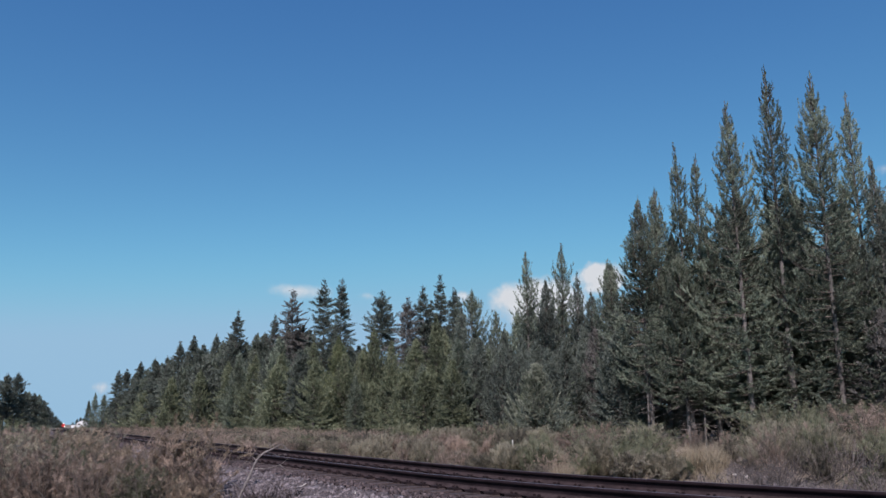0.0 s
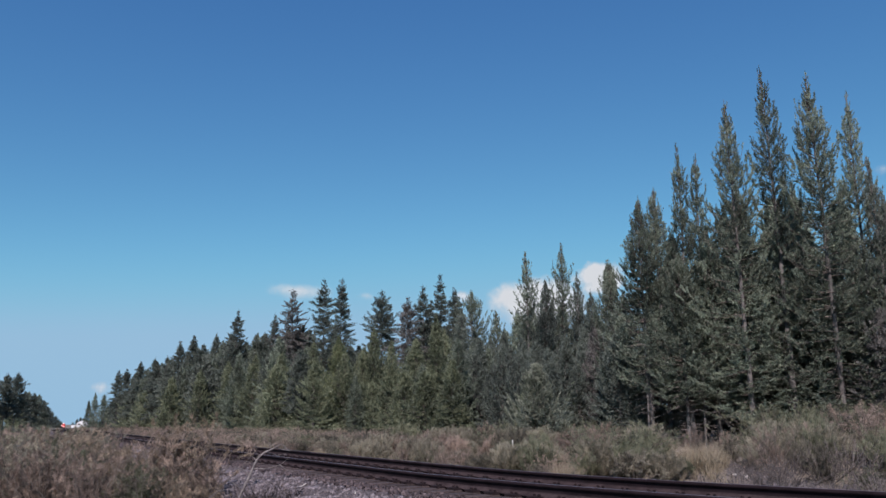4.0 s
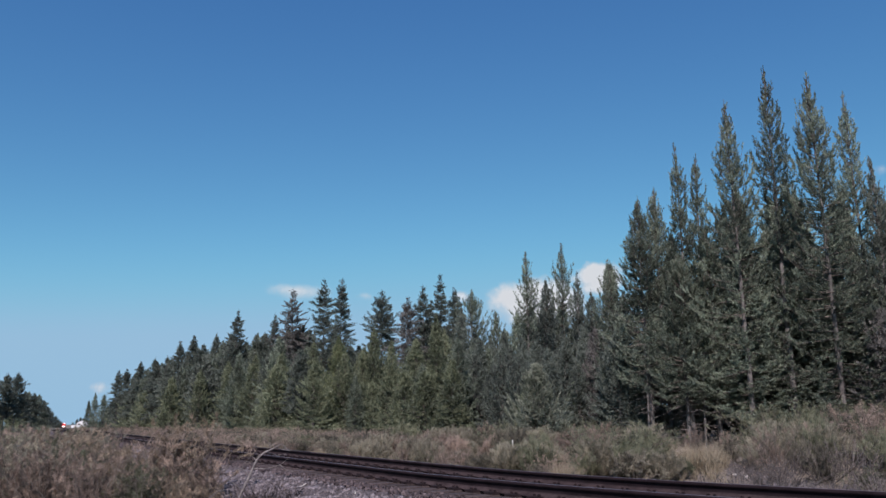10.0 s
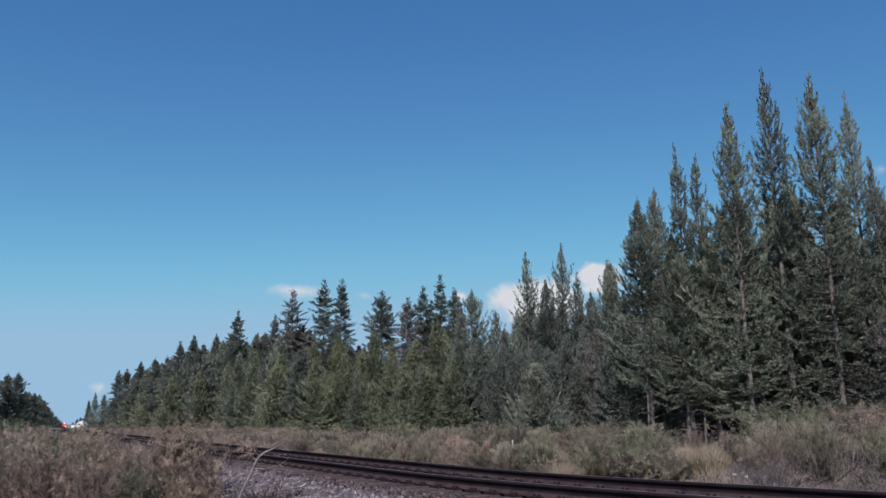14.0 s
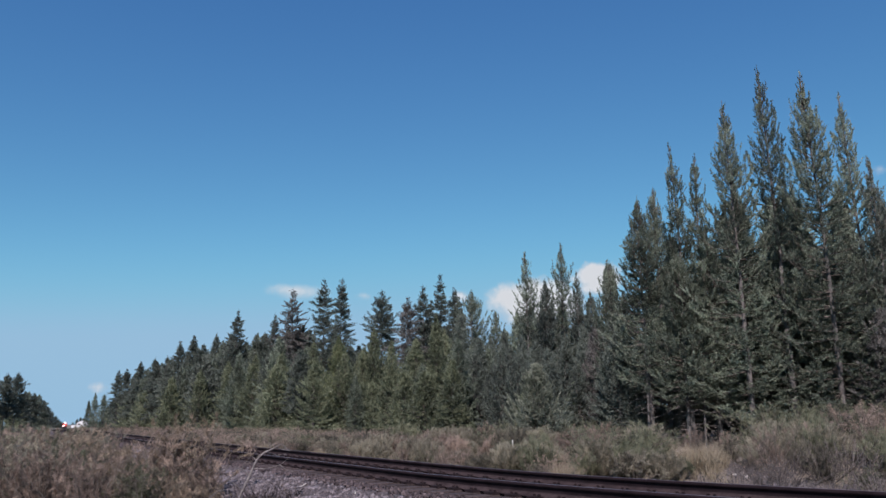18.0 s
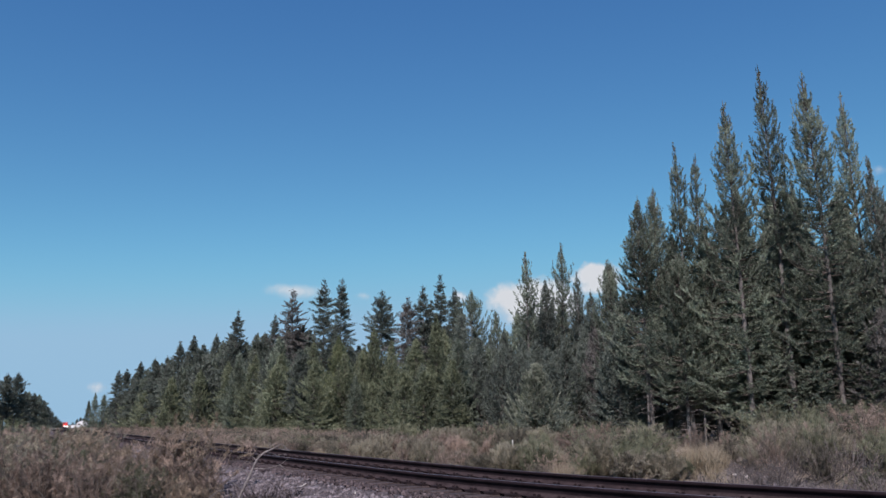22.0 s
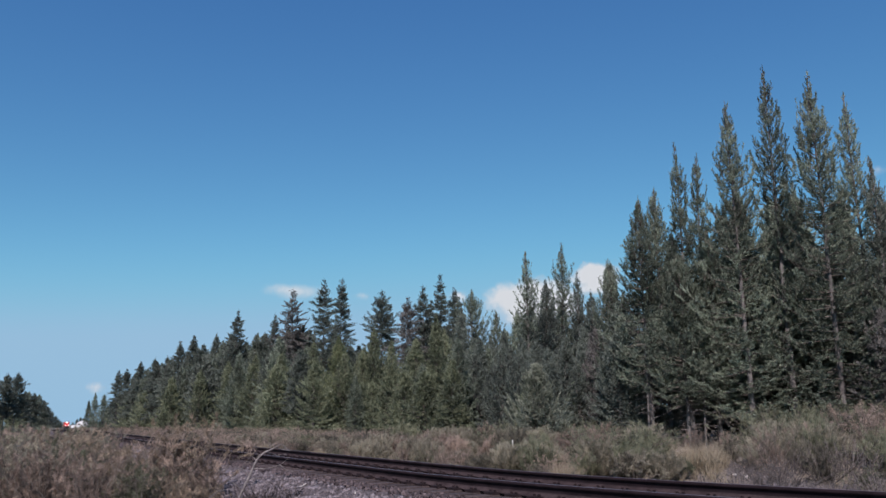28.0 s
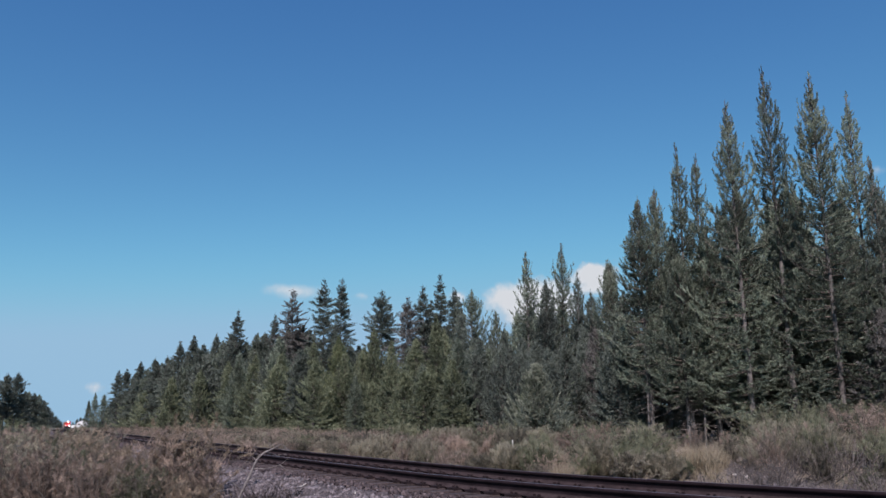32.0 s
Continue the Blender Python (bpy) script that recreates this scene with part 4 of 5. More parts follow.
for i in range(9):
    y = 15.0 + 0.9 * i
    x = 0.395 * y + 0.35 * math.sin(i * 2.3)
    bush = copy_thing(BARE, pose(x, y, land_at(x, y) - 0.03, 0, 0, i * 41))
    bush.scale = (0.75, 0.75, 0.20 + 0.05 * (i % 3))
# the large bushes in front of the ballast
NEAR_SHRUBS = [shrub(960 + i, 1.0, (1.0, 1.15, 1.3, 1.0)[i], 1.0, (SAGE_GREEN, SAGE_DRY, SAGE_LEAF, SAGE_TAWNY)[i], 64, 95, 0.72) for i in range(4)]
for x, y, g, k in ((-6.6, 13.2, 1.05, 1), (-5.9, 13.9, 0.95, 3), (-7.4, 14.2, 1.2, 2), (-8.4, 13.6, 1.2, 1), (-9.3, 14.6, 1.2, 0),
                   (-5.0, 13.4, 0.85, 2), (-7.9, 16.2, 1.2, 3), (-6.9, 17.5, 1.0, 1), (-9.9, 16.8, 1.25, 1), (-10.8, 19.0, 1.2, 0),
                   (-8.8, 19.0, 1.15, 3), (-4.3, 13.0, 0.62, 3), (-4.9, 14.1, 1.3, 1), (-10.2, 14.0, 1.2, 2), (-12.2, 21.5, 1.2, 1),
                   (-5.3, 15.0, 0.85, 3), (-4.1, 13.9, 0.55, 1), (-7.2, 15.1, 1.1, 0), (-9.0, 17.6, 1.2, 2), (-3.9, 13.3, 0.42, 3),
                   (-4.85, 12.6, 0.8, 0), (-5.6, 12.5, 0.95, 1), (-8.0, 12.8, 1.05, 3), (-10.5, 21.6, 1.2, 2), (-13.1, 27.0, 1.2, 1), (-10.2, 21.9, 1.18, 0),
                   (-12.6, 27.2, 1.22, 2), (-9.8, 22.0, 0.88, 3), (-12.1, 27.4, 1.0, 0), (-9.5, 22.3, 0.8, 2), (-11.3, 21.2, 1.28, 1), (-13.9, 26.6, 1.26, 0),
                   (-11.0, 24.2, 1.2, 3), (-11.9, 25.4, 1.2, 2), (-11.6, 27.6, 0.8, 1), (-4.75, 14.3, 1.35, 3), (-4.4, 13.6, 0.8, 1)):
    bush = copy_thing(NEAR_SHRUBS[k], pose(x, y, land_at(x, y) - 0.02, 0, 0, x * 131))
    bush.scale = (g * 1.1, g * 1.1, g)
for i, bush in enumerate(NEAR_SHRUBS):
    stand(bush, -11.2 - i, 15.5 + 0.8 * i)


def grass(seed, label, *belts):
    """Dry grass blades in one mesh."""
    g = np.random.default_rng(seed)
    out = []
    for count, s0, s1, d0, d1, tall in belts:
        c = max(count // 40, 1)
        cs, cd = g.uniform(s0, s1, c), g.uniform(d0, d1, c)
        i = g.integers(0, c, count)
        x, y, h = on_verge(cs[i] + g.normal(0, 0.16, count), cd[i] + g.normal(0, 0.16, count))
        base = np.stack([x, y, land(x, y) - 0.01], 1)
        way = unit(g.normal(0, 0.33, (count, 3)) + np.array([0, 0, 1.0]))
        across = unit(np.cross(way, g.normal(size=(count, 3)))) * 0.006
        out.append(np.stack([base - across, base + across, base + way * (tall * g.uniform(0.5, 1.2, count))[:, None]], 1).reshape(-1, 3))
    v = np.concatenate(out)
    return tagged(put("grass", mesh_of("grass", v, np.arange(len(v)).reshape(-1, 3), STRAW)), label, "grass", kind="stuff")


grass(31, "straw-coloured dry grass among the brush", (4000, 0, 40, 3.4, 12, 0.4), (900, -6, 14, 5, 12, 0.4), (2500, 40, 90, 3.4, 10, 0.5))
grass(32, "straw-coloured dry grass below the ballast", (2500, 8, 40, -9, -4.4, 0.35))


def straw_tuft(seed, tall):
    """A bunch of bleached grass: one mesh of blades on a root."""
    g = np.random.default_rng(seed)
    n = 260
    a, r = g.uniform(0, 6.28, n), np.sqrt(g.random(n)) * 0.16
    base = np.stack([np.cos(a) * r, np.sin(a) * r, np.zeros(n)], 1)
    mid = base + unit(np.stack([np.cos(a) * r * 2, np.sin(a) * r * 2, np.full(n, 1.0)], 1) + g.normal(0, 0.12, (n, 3))) * (tall * g.uniform(0.35, 0.6, n))[:, None]
    tip = mid + unit(mid - base + g.normal(0, 0.25, (n, 3)) * tall) * (tall * g.uniform(0.25, 0.5, n))[:, None]
    w = unit(np.cross(mid - base, g.normal(size=(n, 3)))) * 0.006
    v = np.stack([base - w, base + w, mid + w * 0.7, mid - w * 0.7, tip], 1).reshape(-1, 3)
    k = np.arange(n) * 5
    f = np.concatenate([np.stack([k, k + 1, k + 2], 1), np.stack([k, k + 2, k + 3], 1), np.stack([k + 3, k + 2, k + 4], 1)])
    return tagged(put("grass_tuft", mesh_of("grass_tuft", v, f, STRAW)), "bleached straw-coloured bunch of tall grass", "grass", "grass tufts")


tuft = straw_tuft(61, 0.75)
tuft.matrix_basis = pose(2.62, 17.8, land_at(2.62, 17.8))
for x, y, g in ((2.78, 18.0, 0.85), (7.6, 22.2, 0.7), (5.6, 19.0, 0.42), (6.0, 19.3, 0.40), (6.4, 19.2, 0.38), (0.4, 26.0, 0.7), (-1.6, 27.0, 0.8),
                (2.0, 17.6, 0.5), (1.1, 19.0, 0.5), (-4.6, 29.0, 0.8), (-7.5, 33.0, 0.8), (3.2, 17.0, 0.45), (6.3, 20.5, 1.15), (6.7, 20.2, 1.0), (6.5, 21.3, 1.1), (6.9, 21.0, 1.2), (7.1, 21.8, 1.0), (7.3, 21.2, 0.9)):
    another_tuft = copy_thing(tuft, pose(x, y, land_at(x, y), 0, 0, x * 97))
    another_tuft.scale = (g * 1.1, g * 1.1, g)


def litter():
    """Dead sticks lying about in the verge, one mesh."""
    g = np.random.default_rng(52)
    n = 5000
    s, d = g.uniform(-8, 12, n), g.uniform(2.6, 11, n)
    x, y, h = on_verge(s, d)
    keep = x > 0.34 * y
    x, y = x[keep], y[keep]
    n = len(x)
    a, ln = g.uniform(0, 6.28, n), g.uniform(0.08, 0.42, n)
    o = np.stack([x, y, land(x, y) + g.uniform(0, 0.07, n)], 1)
    e = o + np.stack([np.cos(a), np.sin(a), g.normal(0.15, 0.3, n)], 1) * ln[:, None]
    v, f = tubes(o, e, g.uniform(0.004, 0.011, n), 0.003, 3)
    tagged(put("dead_twig_litter", mesh_of("dead_twig_litter", v, f, GREY_TWIG)), "grey dead twigs lying in the verge", "twigs", kind="stuff")


litter()


def rubble():
    g = np.random.default_rng(47)
    y = g.uniform(13.2, 23.0, 700)
    x = 0.395 * y + g.normal(0, 0.26, 700)
    size = g.uniform(0.02, 0.075, 700)
    stones("rubble", x, y, land(x, y) + size * 0.3, size, 48, "broken grey stone heaped beside the track")
    s, d = g.uniform(-8, 12, 9000), g.triangular(2.2, 2.6, 9.0, 9000)
    x, y, h = on_verge(s, d)
    keep = x > 0.355 * y + g.normal(0, 0.3, 9000)
    x, y = x[keep], y[keep]
    size = g.uniform(0.014, 0.05, len(x))
    stones("rubble", x, y, land(x, y) + size * 0.3, size, 49, "dark broken stone strewn over the verge")


rubble()


# ---- dead pines, a stake, stones and a fallen branch ----
def snag(seed, height, reach):
    """A dead pine: bleached trunk and bare broken limbs."""
    g = np.random.default_rng(seed)
    tree = tagged(new("dead_pine"), "bleached dead pine with bare broken limbs", "tree", "dead pines")
    zz = np.linspace(0, height, 12)
    p = np.stack([np.sin(zz * 0.5) * 0.06, np.cos(zz * 0.4) * 0.05, zz], 1)
    v, f = loft(p, 0.04 * (1 - zz / height) + 0.012)
    put("trunk", mesh_of("trunk", v, f, BARK, smooth=True), tree)
    for z in np.arange(height * 0.25, height * 0.98, 0.33):
        for _ in range(2):
            a, ln = g.uniform(0, 6.28), reach * g.uniform(0.3, 1.0) * (1.1 - z / height)
            q = np.linspace(0, 1, 5)[:, None]
            limb = np.array([[0, 0, z]]) + q * np.array([[math.cos(a), math.sin(a), g.uniform(-0.2, 0.5)]]) * ln + g.normal(0, 0.02, (5, 3)) * q
            bv, bf = loft(limb, np.linspace(0.014, 0.005, 5), 4)
            put("limb", mesh_of("limb", bv, bf, DEADWOOD), tree)
    return tree


for i, (x, y, h, r) in enumerate(((14.6, 33.2, 8.0, 1.2), (8.9, 34.4, 5.0, 1.2), (11.1, 33.6, 4.2, 0.9))):
    stand(snag(700 + i, h, r), x, y)

stake = part("stake", boxes(((0.04, 0.03, 1.06), (0, 0, 0.53), 0.006)), STONE)
tagged(stake, "weathered whitish wooden marker stake in the brush", "stake")
stake.matrix_basis = pose(2.02, 24.0, land_at(2.02, 24.0) - 0.1, 2, 1, 20)


def stick(x, y, length, turn, lean, label):
    """A short tapered piece of dead wood."""
    t = np.linspace(0, 1, 6)
    v, f = loft(np.stack([t * length, 0.02 * np.sin(t * 5), 0.008 * np.sin(t * 9)], 1), np.linspace(0.011, 0.005, 6), 6)
    ob = tagged(put("stick", mesh_of("stick", v, f, STONE, smooth=True)), label, "stick")
    ob.matrix_basis = pose(x, y, land_at(x, y) + 0.035, 0, -lean, turn)


stick(-2.50, 13.6, 0.16, 40, 25, "short bleached stick lying on the ballast")
stick(-1.35, 12.1, 0.12, 110, 10, "short bleached stick lying on the ballast")
stick(-2.05, 12.6, 0.10, 75, 5, "short bleached stick lying on the ballast")


def boulder(name, x, y, size, seed, material_, label):
    bm = bmesh.new()
    bmesh.ops.create_icosphere(bm, subdivisions=3, radius=1.0)
    g = random.Random(seed)
    o = Vector((g.uniform(0, 9), g.uniform(0, 9), g.uniform(0, 9)))
    for v in bm.verts:
        v.co *= 1 + 0.45 * noise.noise(v.co * 1.1 + o) + 0.12 * noise.noise(v.co * 3 + o)
        v.co = Vector((v.co.x * size[0], v.co.y * size[1], v.co.z * size[2]))
    ob = part(name, bm, material_)
    tagged(ob, label, "rock")
    ob.matrix_basis = pose(x, y, land_at(x, y) + size[2] * 0.3, 0, 0, seed * 37)


boulder("rock", 7.43, 19.6, (0.17, 0.10, 0.06), 3, STONE, "pale stone lying beside the rails")
boulder("rock", 7.70, 21.6, (0.30, 0.20, 0.20), 5, DARK_STONE, "dark stone in the gravel verge")
boulder("rock", 7.25, 20.1, (0.13, 0.09, 0.05), 7, STONE, "pale flat stone beside the rails")


def fallen_branch():
    """A bare bleached branch rising out of the brush, with side twigs."""
    e = tagged(new("dead_branch"), "bleached bare dead branch leaning over the gravel", "branch")

    def twig(name, points, r0, r1, owner):
        pts = np.array(points, float)
        t = np.linspace(0, len(pts) - 1, 14)
        i = np.arange(len(pts))
        fine = np.stack([np.interp(t, i, pts[:, k]) for k in range(3)], 1)
        fine[1:-1] = (fine[:-2] + 2 * fine[1:-1] + fine[2:]) / 4
        v, f = loft(fine, np.linspace(r0, r1, 14), 6)
        return put(name, mesh_of(name, v, f, DEADWOOD, smooth=True), owner)

    main = twig("branch", BRANCH[0], 0.023, 0.010, e)
    for pts in BRANCH[1:]:
        twig("twig", pts, 0.008, 0.003, main)


BRANCH = (
    ((-3.14, 12.1, -0.08), (-3.05, 12.12, 0.14), (-2.95, 12.15, 0.36), (-2.9, 12.16, 0.53), (-2.79, 12.18, 0.64), (-2.66, 12.21, 0.69), (-2.51, 12.24, 0.77)),
    ((-2.9, 12.16, 0.53), (-2.96, 12.15, 0.6), (-2.99, 12.14, 0.66)),
    ((-2.94, 12.15, 0.41), (-2.75, 12.19, 0.4), (-2.54, 12.24, 0.45), (-2.41, 12.27, 0.56)),
    ((-2.68, 12.21, 0.68), (-2.7, 12.21, 0.75), (-2.71, 12.2, 0.8)),
    ((-2.51, 12.24, 0.75), (-2.39, 12.17, 0.65)),
    ((-3.45, 11.7, 0.02), (-3.34, 11.73, 0.12), (-3.22, 11.77, 0.14), (-3.11, 11.8, 0.12)),
    ((-2.99, 12.14, 0.32), (-3.09, 12.11, 0.41), (-3.2, 12.08, 0.44)),
    ((-2.76, 12.19, 0.65), (-2.61, 12.33, 0.59), (-2.46, 12.36, 0.61)),
    ((-3.02, 12.13, 0.22), (-2.91, 12.16, 0.27), (-2.81, 12.18, 0.25)),
    ((-3.07, 12.12, 0.09), (-3.16, 11.99, 0.19), (-3.25, 11.97, 0.26)),
    ((-2.6, 12.23, 0.72), (-2.49, 12.25, 0.67), (-2.36, 12.38, 0.66)),
    ((-2.54, 12.24, 0.45), (-2.45, 12.26, 0.38), (-2.33, 12.28, 0.34)))
fallen_branch()


# ---- train ----
def wheel_set(owner, y, radius=0.5):
    for side in (-0.75, 0.75):
        bm = bmesh.new()
        drum(bm, radius, 0.13, (0, 0, 0), "X", 24)
        drum(bm, radius * 1.08, 0.03, (-0.06 if side > 0 else 0.06, 0, 0), "X", 24)
        w = part("wheel", bm, GREY_STEEL, owner)
        w.location = (side, y, radius)


def locomotive():
    """Road locomotive; it faces -y."""
    e = new("locomotive")
    tagged(e, "red diesel freight locomotive with lit headlight and ditch lights", "locomotive")
    part("frame", boxes(((2.9, 20.0, 0.35), (0, 10, 1.35), 0.04)), BLACK_PAINT, e, "black underframe")
    part("hood", boxes(((2.1, 14.5, 2.5), (0, 12.3, 2.75), 0.15), ((2.9, 3.2, 0.9), (0, 17.6, 3.85), 0.1)), RED_PAINT, e)
    part("cab", boxes(((3.0, 2.6, 2.75), (0, 3.6, 2.9), 0.12)), RED_PAINT, e)
    part("nose", boxes(((2.0, 2.0, 1.75), (0, 1.5, 2.35), 0.2)), RED_PAINT, e)
    part("roof", boxes(((2.9, 2.7, 0.16), (0, 3.6, 4.32), 0.06)), BLACK_PAINT, e, "black cab roof")
    for x in (-0.72, 0.72):
        part("windscreen", boxes(((1.1, 0.05, 0.62), (x, 2.28, 3.72), 0.02)), DARK_GLASS, e, "dark windscreen pane")
        bm = bmesh.new()
        drum(bm, 0.13, 0.12, (x * 1.35, -0.02, 1.72), "Y", 16)
        part("ditch_light", bm, HEADLIGHT, e, "lit ditch light")
        part("step", boxes(((0.5, 0.4, 0.9), (x * 1.8, 0.4, 0.75), 0.03)), BLACK_PAINT, e)
        part("handrail", boxes(((0.05, 0.05, 1.1), (x * 1.9, 0.15, 2.1), 0.01), ((0.05, 18.0, 0.05), (x * 1.98, 9.5, 2.6), 0.01)), WHITE_PAINT, e)
    for x in (-0.16, 0.16):
        bm = bmesh.new()
        drum(bm, 0.12, 0.12, (x, 2.22, 4.1), "Y", 16)
        part("headlight", bm, HEADLIGHT, e, "lit round headlight")
    part("plough", boxes(((2.7, 0.4, 0.75), (0, 0.05, 0.6), 0.08)), BLACK_PAINT, e, "black snow plough")
    part("coupler", boxes(((0.35, 0.7, 0.35), (0, -0.3, 0.95), 0.06)), GREY_STEEL, e)
    part("fuel_tank", boxes(((2.6, 5.0, 0.9), (0, 10, 0.75), 0.15)), BLACK_PAINT, e)
    for c in (3.6, 16.4):
        part("truck_frame", boxes(((2.4, 4.6, 0.45), (0, c, 0.75), 0.08)), BLACK_PAINT, e)
        for k in (-1.7, 0, 1.7):
            wheel_set(e, c + k)
    return e


def boxcar():
    e = new("boxcar")
    tagged(e, "brown freight boxcar behind the locomotive", "freight car", "cars of the train")
    part("body", boxes(((2.9, 15.0, 3.0), (0, 8.0, 2.75), 0.06)), BOXCAR, e)
    part("roof", boxes(((2.95, 15.1, 0.2), (0, 8.0, 4.32), 0.08)), GREY_STEEL, e, "grey metal roof")
    for x in (-1.47, 1.47):
        part("sliding_door", boxes(((0.06, 3.0, 2.7), (x, 8.0, 2.7), 0.02)), BOXCAR, e)
        for k in range(12):
            if abs(1.2 + k * 1.24 - 8) > 1.7:
                part("rib", boxes(((0.06, 0.08, 2.9), (x, 1.2 + k * 1.24, 2.75))), BOXCAR, e)
    part("underframe", boxes(((2.4, 15.6, 0.3), (0, 8.0, 1.1), 0.03)), BLACK_PAINT, e)
    for c in (2.4, 13.6):
        part("truck_frame", boxes(((2.3, 2.4, 0.4), (0, c, 0.6), 0.06)), BLACK_PAINT, e)
        for k in (-0.85, 0.85):
            wheel_set(e, c + k, 0.42)
    return e


TRAIN = [(locomotive(), 0.0)]
first = boxcar()
TRAIN.append((first, 21.5))
for i in range(1, 4):
    TRAIN.append((copy_thing(first, Matrix.Identity(4)), 21.5 + 17 * i))


def truck():
    """White lorry with a long bonnet and a tall sleeper; it faces -x."""
    e = new("truck")
    tagged(e, "white long-nosed lorry parked beyond the brush", "truck")
    part("sleeper", boxes(((2.6, 2.4, 2.6), (1.5, 0, 2.45), 0.2)), WHITE_PAINT, e)
    part("cab", boxes(((1.5, 2.3, 2.0), (-0.5, 0, 2.0), 0.2)), WHITE_PAINT, e)
    bm = bmesh.new()
    v = [bm.verts.new(c) for c in ((-1.3, -1.1, 2.95), (0.3, -1.1, 2.95), (0.3, -1.1, 3.75), (-1.3, 1.1, 2.95), (0.3, 1.1, 2.95), (0.3, 1.1, 3.75))]
    for f in ((0, 1, 2), (3, 5, 4), (0, 2, 5, 3), (0, 3, 4, 1), (1, 4, 5, 2)):
        bm.faces.new([v[i] for i in f])
    part("wind_deflector", bm, WHITE_PAINT, e)
    part("bonnet", boxes(((2.1, 2.0, 1.15), (-2.25, 0, 1.5), 0.25)), WHITE_PAINT, e)
    part("windscreen", boxes(((0.05, 1.9, 0.7), (-1.27, 0, 2.5), 0.02)), DARK_GLASS, e)
    for y in (-1.17, 1.17):
        part("side_window", boxes(((0.8, 0.04, 0.6), (-0.5, y, 2.4), 0.02)), DARK_GLASS, e)
        part("fuel_tank", boxes(((1.6, 0.5, 0.6), (0.6, y * 0.85, 0.75), 0.15)), GREY_STEEL, e)
    part("chassis", boxes(((7.0, 0.9, 0.25), (0.4, 0, 0.85))), BLACK_PAINT, e)
    for x in (-2.4, 2.0, 3.3):
        for y in (-1.0, 1.0):
            bm = bmesh.new()
            drum(bm, 0.5, 0.3, (0, 0, 0), "Y", 20)
            w = part("wheel", bm, TYRE, e)
            w.location = (x, y, 0.5)
    return e


parked = truck()
parked.matrix_basis = pose(-147.6, 318.4, land_at(-147.6, 318.4), 0, 0, 25)


# ---- clouds: far sheets of vapour in the sky ----
def cloud_material(name, seed, scale, reach):
    m = bpy.data.materials.new(name)
    m.use_nodes = True
    n, l = m.node_tree.nodes, m.node_tree.links
    n.remove(n["Principled BSDF"])
    co = n.new("ShaderNodeTexCoord")
    noise_ = n.new("ShaderNodeTexNoise")
    noise_.inputs["Scale"].default_value, noise_.inputs["Detail"].default_value, noise_.inputs["Roughness"].default_value = scale, 6, 0.55
    off = n.new("ShaderNodeMapping")
    off.inputs["Location"].default_value = (seed * 3.7, seed * 1.9, seed)
    l.new(co.outputs["Object"], off.inputs["Vector"])
    l.new(off.outputs[0], noise_.inputs["Vector"])
    flat = n.new("ShaderNodeMapping")
    l.new(co.outputs["Generated"], flat.inputs["Vector"])
    flat.inputs["Location"].default_value = (-1.0, -1.0, 0)
    flat.inputs["Scale"].default_value = (2, 2, 0)
    ball = n.new("ShaderNodeVectorMath")
    ball.operation = "LENGTH"
    l.new(flat.outputs[0], ball.inputs[0])
    edge = n.new("ShaderNodeMapRange")
    edge.inputs["From Min"].default_value, edge.inputs["From Max"].default_value = 1.0, 0.0
    edge.inputs["To Min"].default_value, edge.inputs["To Max"].default_value = -0.45, 0.75
    l.new(ball.outputs["Value"], edge.inputs["Value"])
    add = n.new("ShaderNodeMath")
    l.new(edge.outputs[0], add.inputs[0])
    l.new(noise_.outputs[0], add.inputs[1])
    alpha = n.new("ShaderNodeMapRange")
    alpha.interpolation_type = "SMOOTHSTEP"
    alpha.inputs["From Min"].default_value, alpha.inputs["From Max"].default_value = 0.45, 0.45 + reach
    l.new(add.outputs[0], alpha.inputs["Value"])
    # the sheet glows evenly by itself, in place of sunlight on the cloud
    e, t, mx = n.new("ShaderNodeEmission"), n.new("ShaderNodeBsdfTransparent"), n.new("ShaderNodeMixShader")
    e.inputs[0].default_value, e.inputs[1].default_value = (0.86, 0.89, 0.95, 1), 0.61
    l.new(alpha.outputs[0], mx.inputs[0])
    l.new(t.outputs[0], mx.inputs[1])
    l.new(e.outputs[0], mx.inputs[2])
    l.new(mx.outputs[0], n["Material Output"].inputs[0])
    return m


CLOUDS = []


def cloud(x, y, z, wide, high, seed, reach=0.5):
    """A shallow curved veil, upright, facing the clearing."""
    n = 12
    v, f = [], []
    for j in range(n + 1):
        for i in range(n + 1):
            a, b = i / n * 2 - 1, j / n * 2 - 1
            v.append((a * wide / 2, b * high / 2, -0.12 * wide * (a * a + b * b)))
    for j in range(n):
        for i in range(n):
            k = j * (n + 1) + i
            f.append((k, k + 1, k + n + 2, k + n + 1))
    ob = put("cloud", mesh_of("cloud", v, f, cloud_material("glowing_cloud_vapour", seed, 5.0 / wide, reach), smooth=True))
    tagged(ob, "small white fair-weather cloud low in the sky", "cloud", "clouds", "structure")
    at = Vector((x, y, z))
    away = Vector((x, y, 0)).normalized()
    turn = Matrix((Vector((away.y, -away.x, 0)), Vector((0, 0, 1)), -away)).transposed().to_4x4()
    ob.matrix_basis = Matrix.Translation(at) @ turn
    CLOUDS.append((ob, at, turn))
    return ob


cloud(-493.0, 2619.0, 435.0, 380, 100, 3, 0.95)
cloud(-266.0, 2654.0, 419.0, 110, 50, 5, 1.7)
cloud(70.0, 2667.0, 416.0, 130, 80, 6, 0.9)
cloud(330.0, 2640.0, 395.0, 560, 300, 8, 0.4)
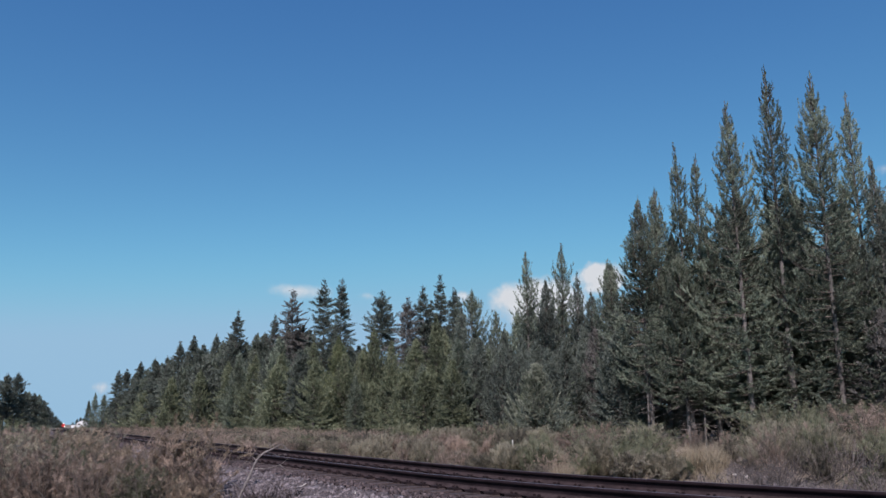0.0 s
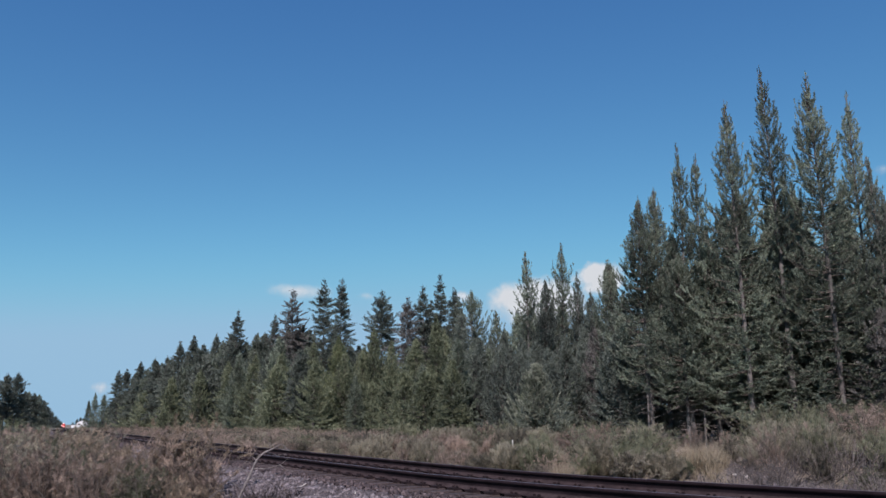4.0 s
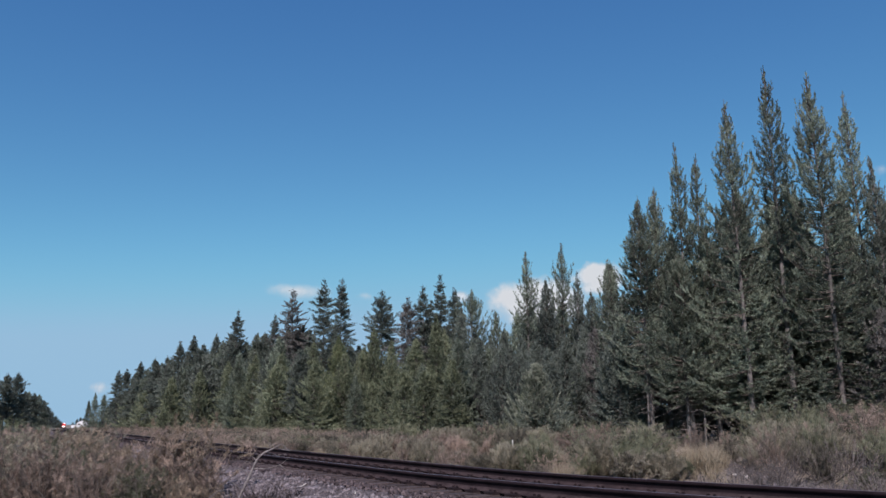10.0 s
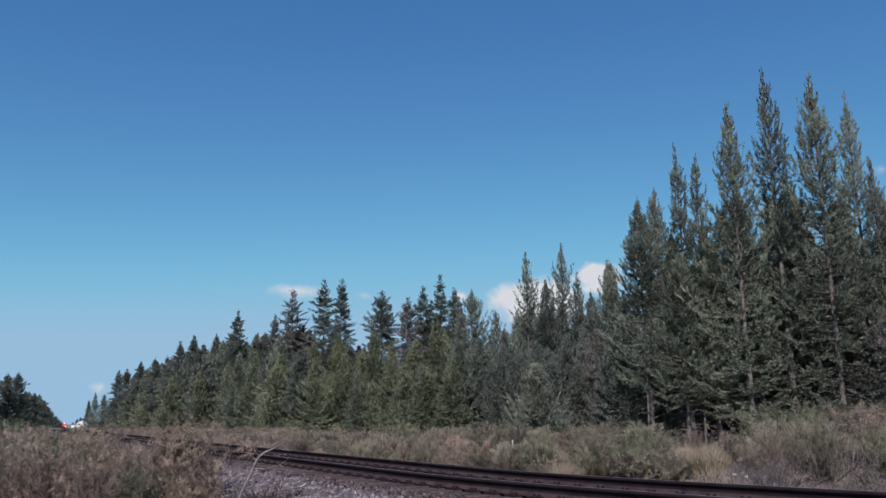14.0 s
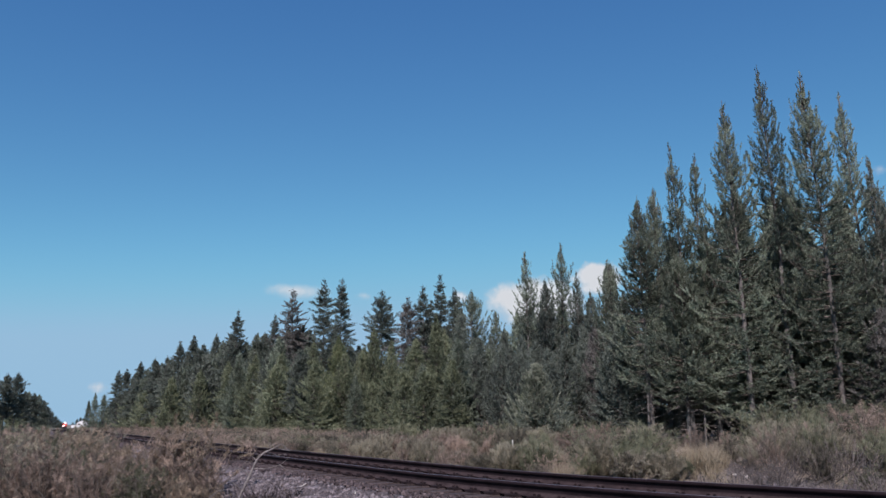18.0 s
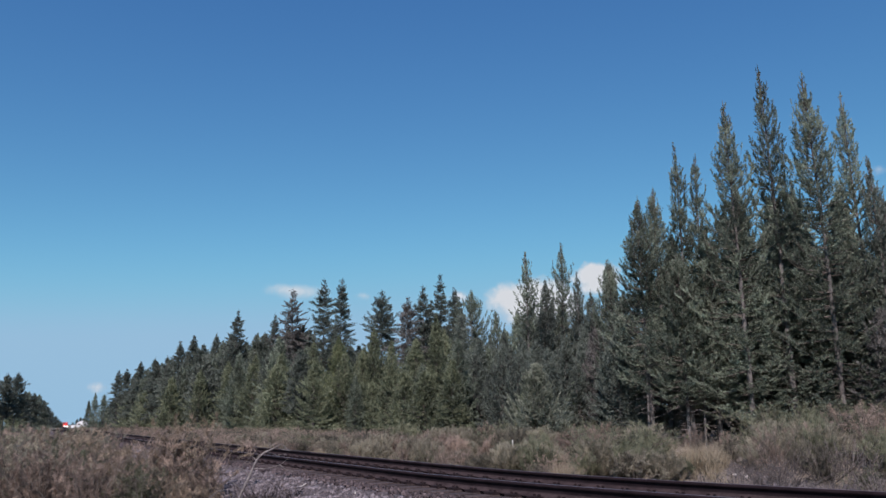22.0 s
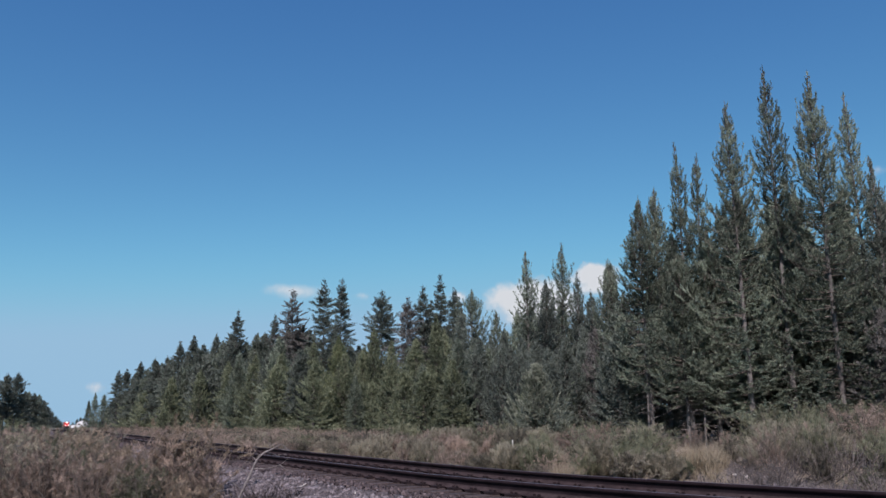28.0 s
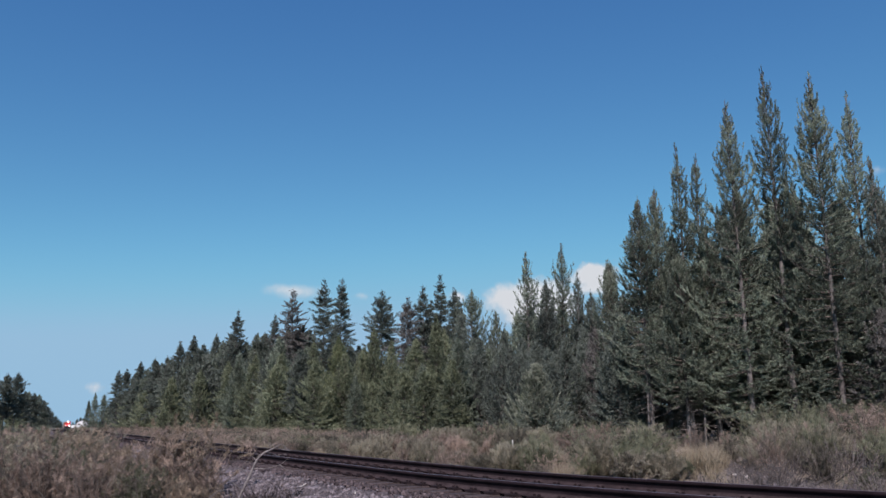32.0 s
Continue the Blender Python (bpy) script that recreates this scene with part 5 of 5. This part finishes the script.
cloud(545.0, 2600.0, 470.0, 300, 190, 14, 0.35)
cloud(-1087.0, 2469.0, 105.0, 100, 70, 9, 1.2)
cloud(1345.0, 2232.0, 728.0, 90, 60, 10, 1.9)


# the wind: how far the tops of the tall pines are pushed aside, every half second, in thousandths of their height
GUSTS = {
    1: (4, 6, 6, 4, 4, 6, 16, 6, 14, 0, 14, 10, -2, -12, -12, -6, -8, -21, -14, -2, 6, 6, 6, 10, 4, -8, -12, -6, 6, 4, 8, -8, 4, -2, -6, -8, -12, -17, -12, -6, -2, -6, -6, -2, 4, 0, 0, -2, -8, -8, -8, 0, 10, -2, 16, 12, 6, 4, -6, 6, 6, -6, -8, -2, 10),
    3: (3, 3, 3, 5, 3, 3, 5, -3, 0, -5, 0, -3, -8, -5, 3, -3, -5, -5, -3, -3, 0, 3, 3, 0, 0, -3, 0, 3, 5, 3, 3, -3, 0, -3, 0, 0, -5, -5, -3, -3, -3, -5, -5, -5, -3, 0, -3, -5, -3, 0, -3, 0, 3, -2, 3, 3, 3, 3, 3, 0, -3, -3, 0, 0, 3),
    4: (9, 9, 8, 8, 12, 9, 0, -5, -2, -14, -3, -9, -8, 3, 5, -5, -12, -12, 5, 12, 8, 3, 0, 0, 3, 0, 0, 3, 5, 8, 11, 0, 9, 5, -8, -17, -9, 3, 0, -5, -9, -5, 5, -3, -8, -8, -3, -8, -3, 3, 8, 0, 6, -3, 8, 5, 5, 5, 0, -5, -5, 3, 5, 3, 3),
    5: (11, 9, 9, 9, 11, 6, 2, -2, 0, -16, -9, -17, -17, 2, 14, -2, -20, -17, 3, 14, 2, -3, 2, 3, 3, -3, -2, 2, 6, 3, 9, -3, 9, 3, -6, -17, -20, -13, -3, -11, -20, -20, -3, -2, -11, -20, -13, -2, 2, 6, 6, 3, 9, 0, 13, 9, 3, -2, -2, -2, -3, -3, 2, 9, 9),
    6: (5, 5, 5, 5, 3, 5, 3, 3, 5, -10, -2, -10, -18, -5, 10, 3, -13, -10, 5, 5, -5, -3, 8, 3, -8, -8, 3, 3, 0, -3, 2, -10, 0, -5, -3, -10, -15, -13, -3, -8, -13, -15, 0, 0, -10, -15, -8, -3, -5, 0, 8, 8, 13, 2, 13, 8, 0, -3, 3, 5, 0, -8, 0, 8, 5)}
SUPPLE = (0.3, 0.6, 0.6, 0.45, 1.0, 1.2, 1.0, 0.8)


def motions():
    for car, behind in TRAIN:
        rows = []
        for i in range(9):
            t = i * 4.0
            s = 820.0 - 8.4 * t + behind
            x, y, h = on_line(s)
            rows.append((t, pose(float(x), float(y), float(fall(x, y) + bed_top(s)) + RAIL_TOP, 0, 0, math.degrees(float(h)))))
        walk(car, rows)
    for i, (tree, h) in enumerate(SWAYING):
        gusts = random.Random(i)
        give = SUPPLE[i] if i < len(SUPPLE) else (0.45 if i < 18 else 0.3)
        late = 0.0 if i in GUSTS else gusts.uniform(-0.8, 0.8)
        push = GUSTS.get(i, GUSTS[(1, 4, 6)[i % 3]])
        share = 1.0 if i in GUSTS else give * 0.7
        base = tree.matrix_basis.copy()
        top = next(c for c in tree.children if c.name.startswith("crown_top"))
        rest = top.matrix_basis.copy()
        lower, upper = [], []
        for k in range(65):
            t = k * 0.5
            lean = share * 0.0818 * float(np.interp(t - late, np.arange(65) * 0.5, push))
            lean += 0 if i in GUSTS else give * 0.12 * math.sin(t * 3.1 + i * 1.7)
            nod = give * 0.3 * math.sin(t * 2.0 + 2 * i)
            lower.append((t, base @ pose(0, 0, 0, nod * 0.2, lean * 0.2, 0)))
            upper.append((t, rest @ pose(0, 0, 0, nod, lean, 0)))
        walk(tree, lower)
        walk(top, upper)
    for ob, at, turn in CLOUDS:
        drift = Vector((-at.y, at.x, 0)).normalized() * (at.length * 0.0075)
        walk(ob, [(0.0, Matrix.Translation(at) @ turn), (32.0, Matrix.Translation(at + drift) @ turn)])


motions()
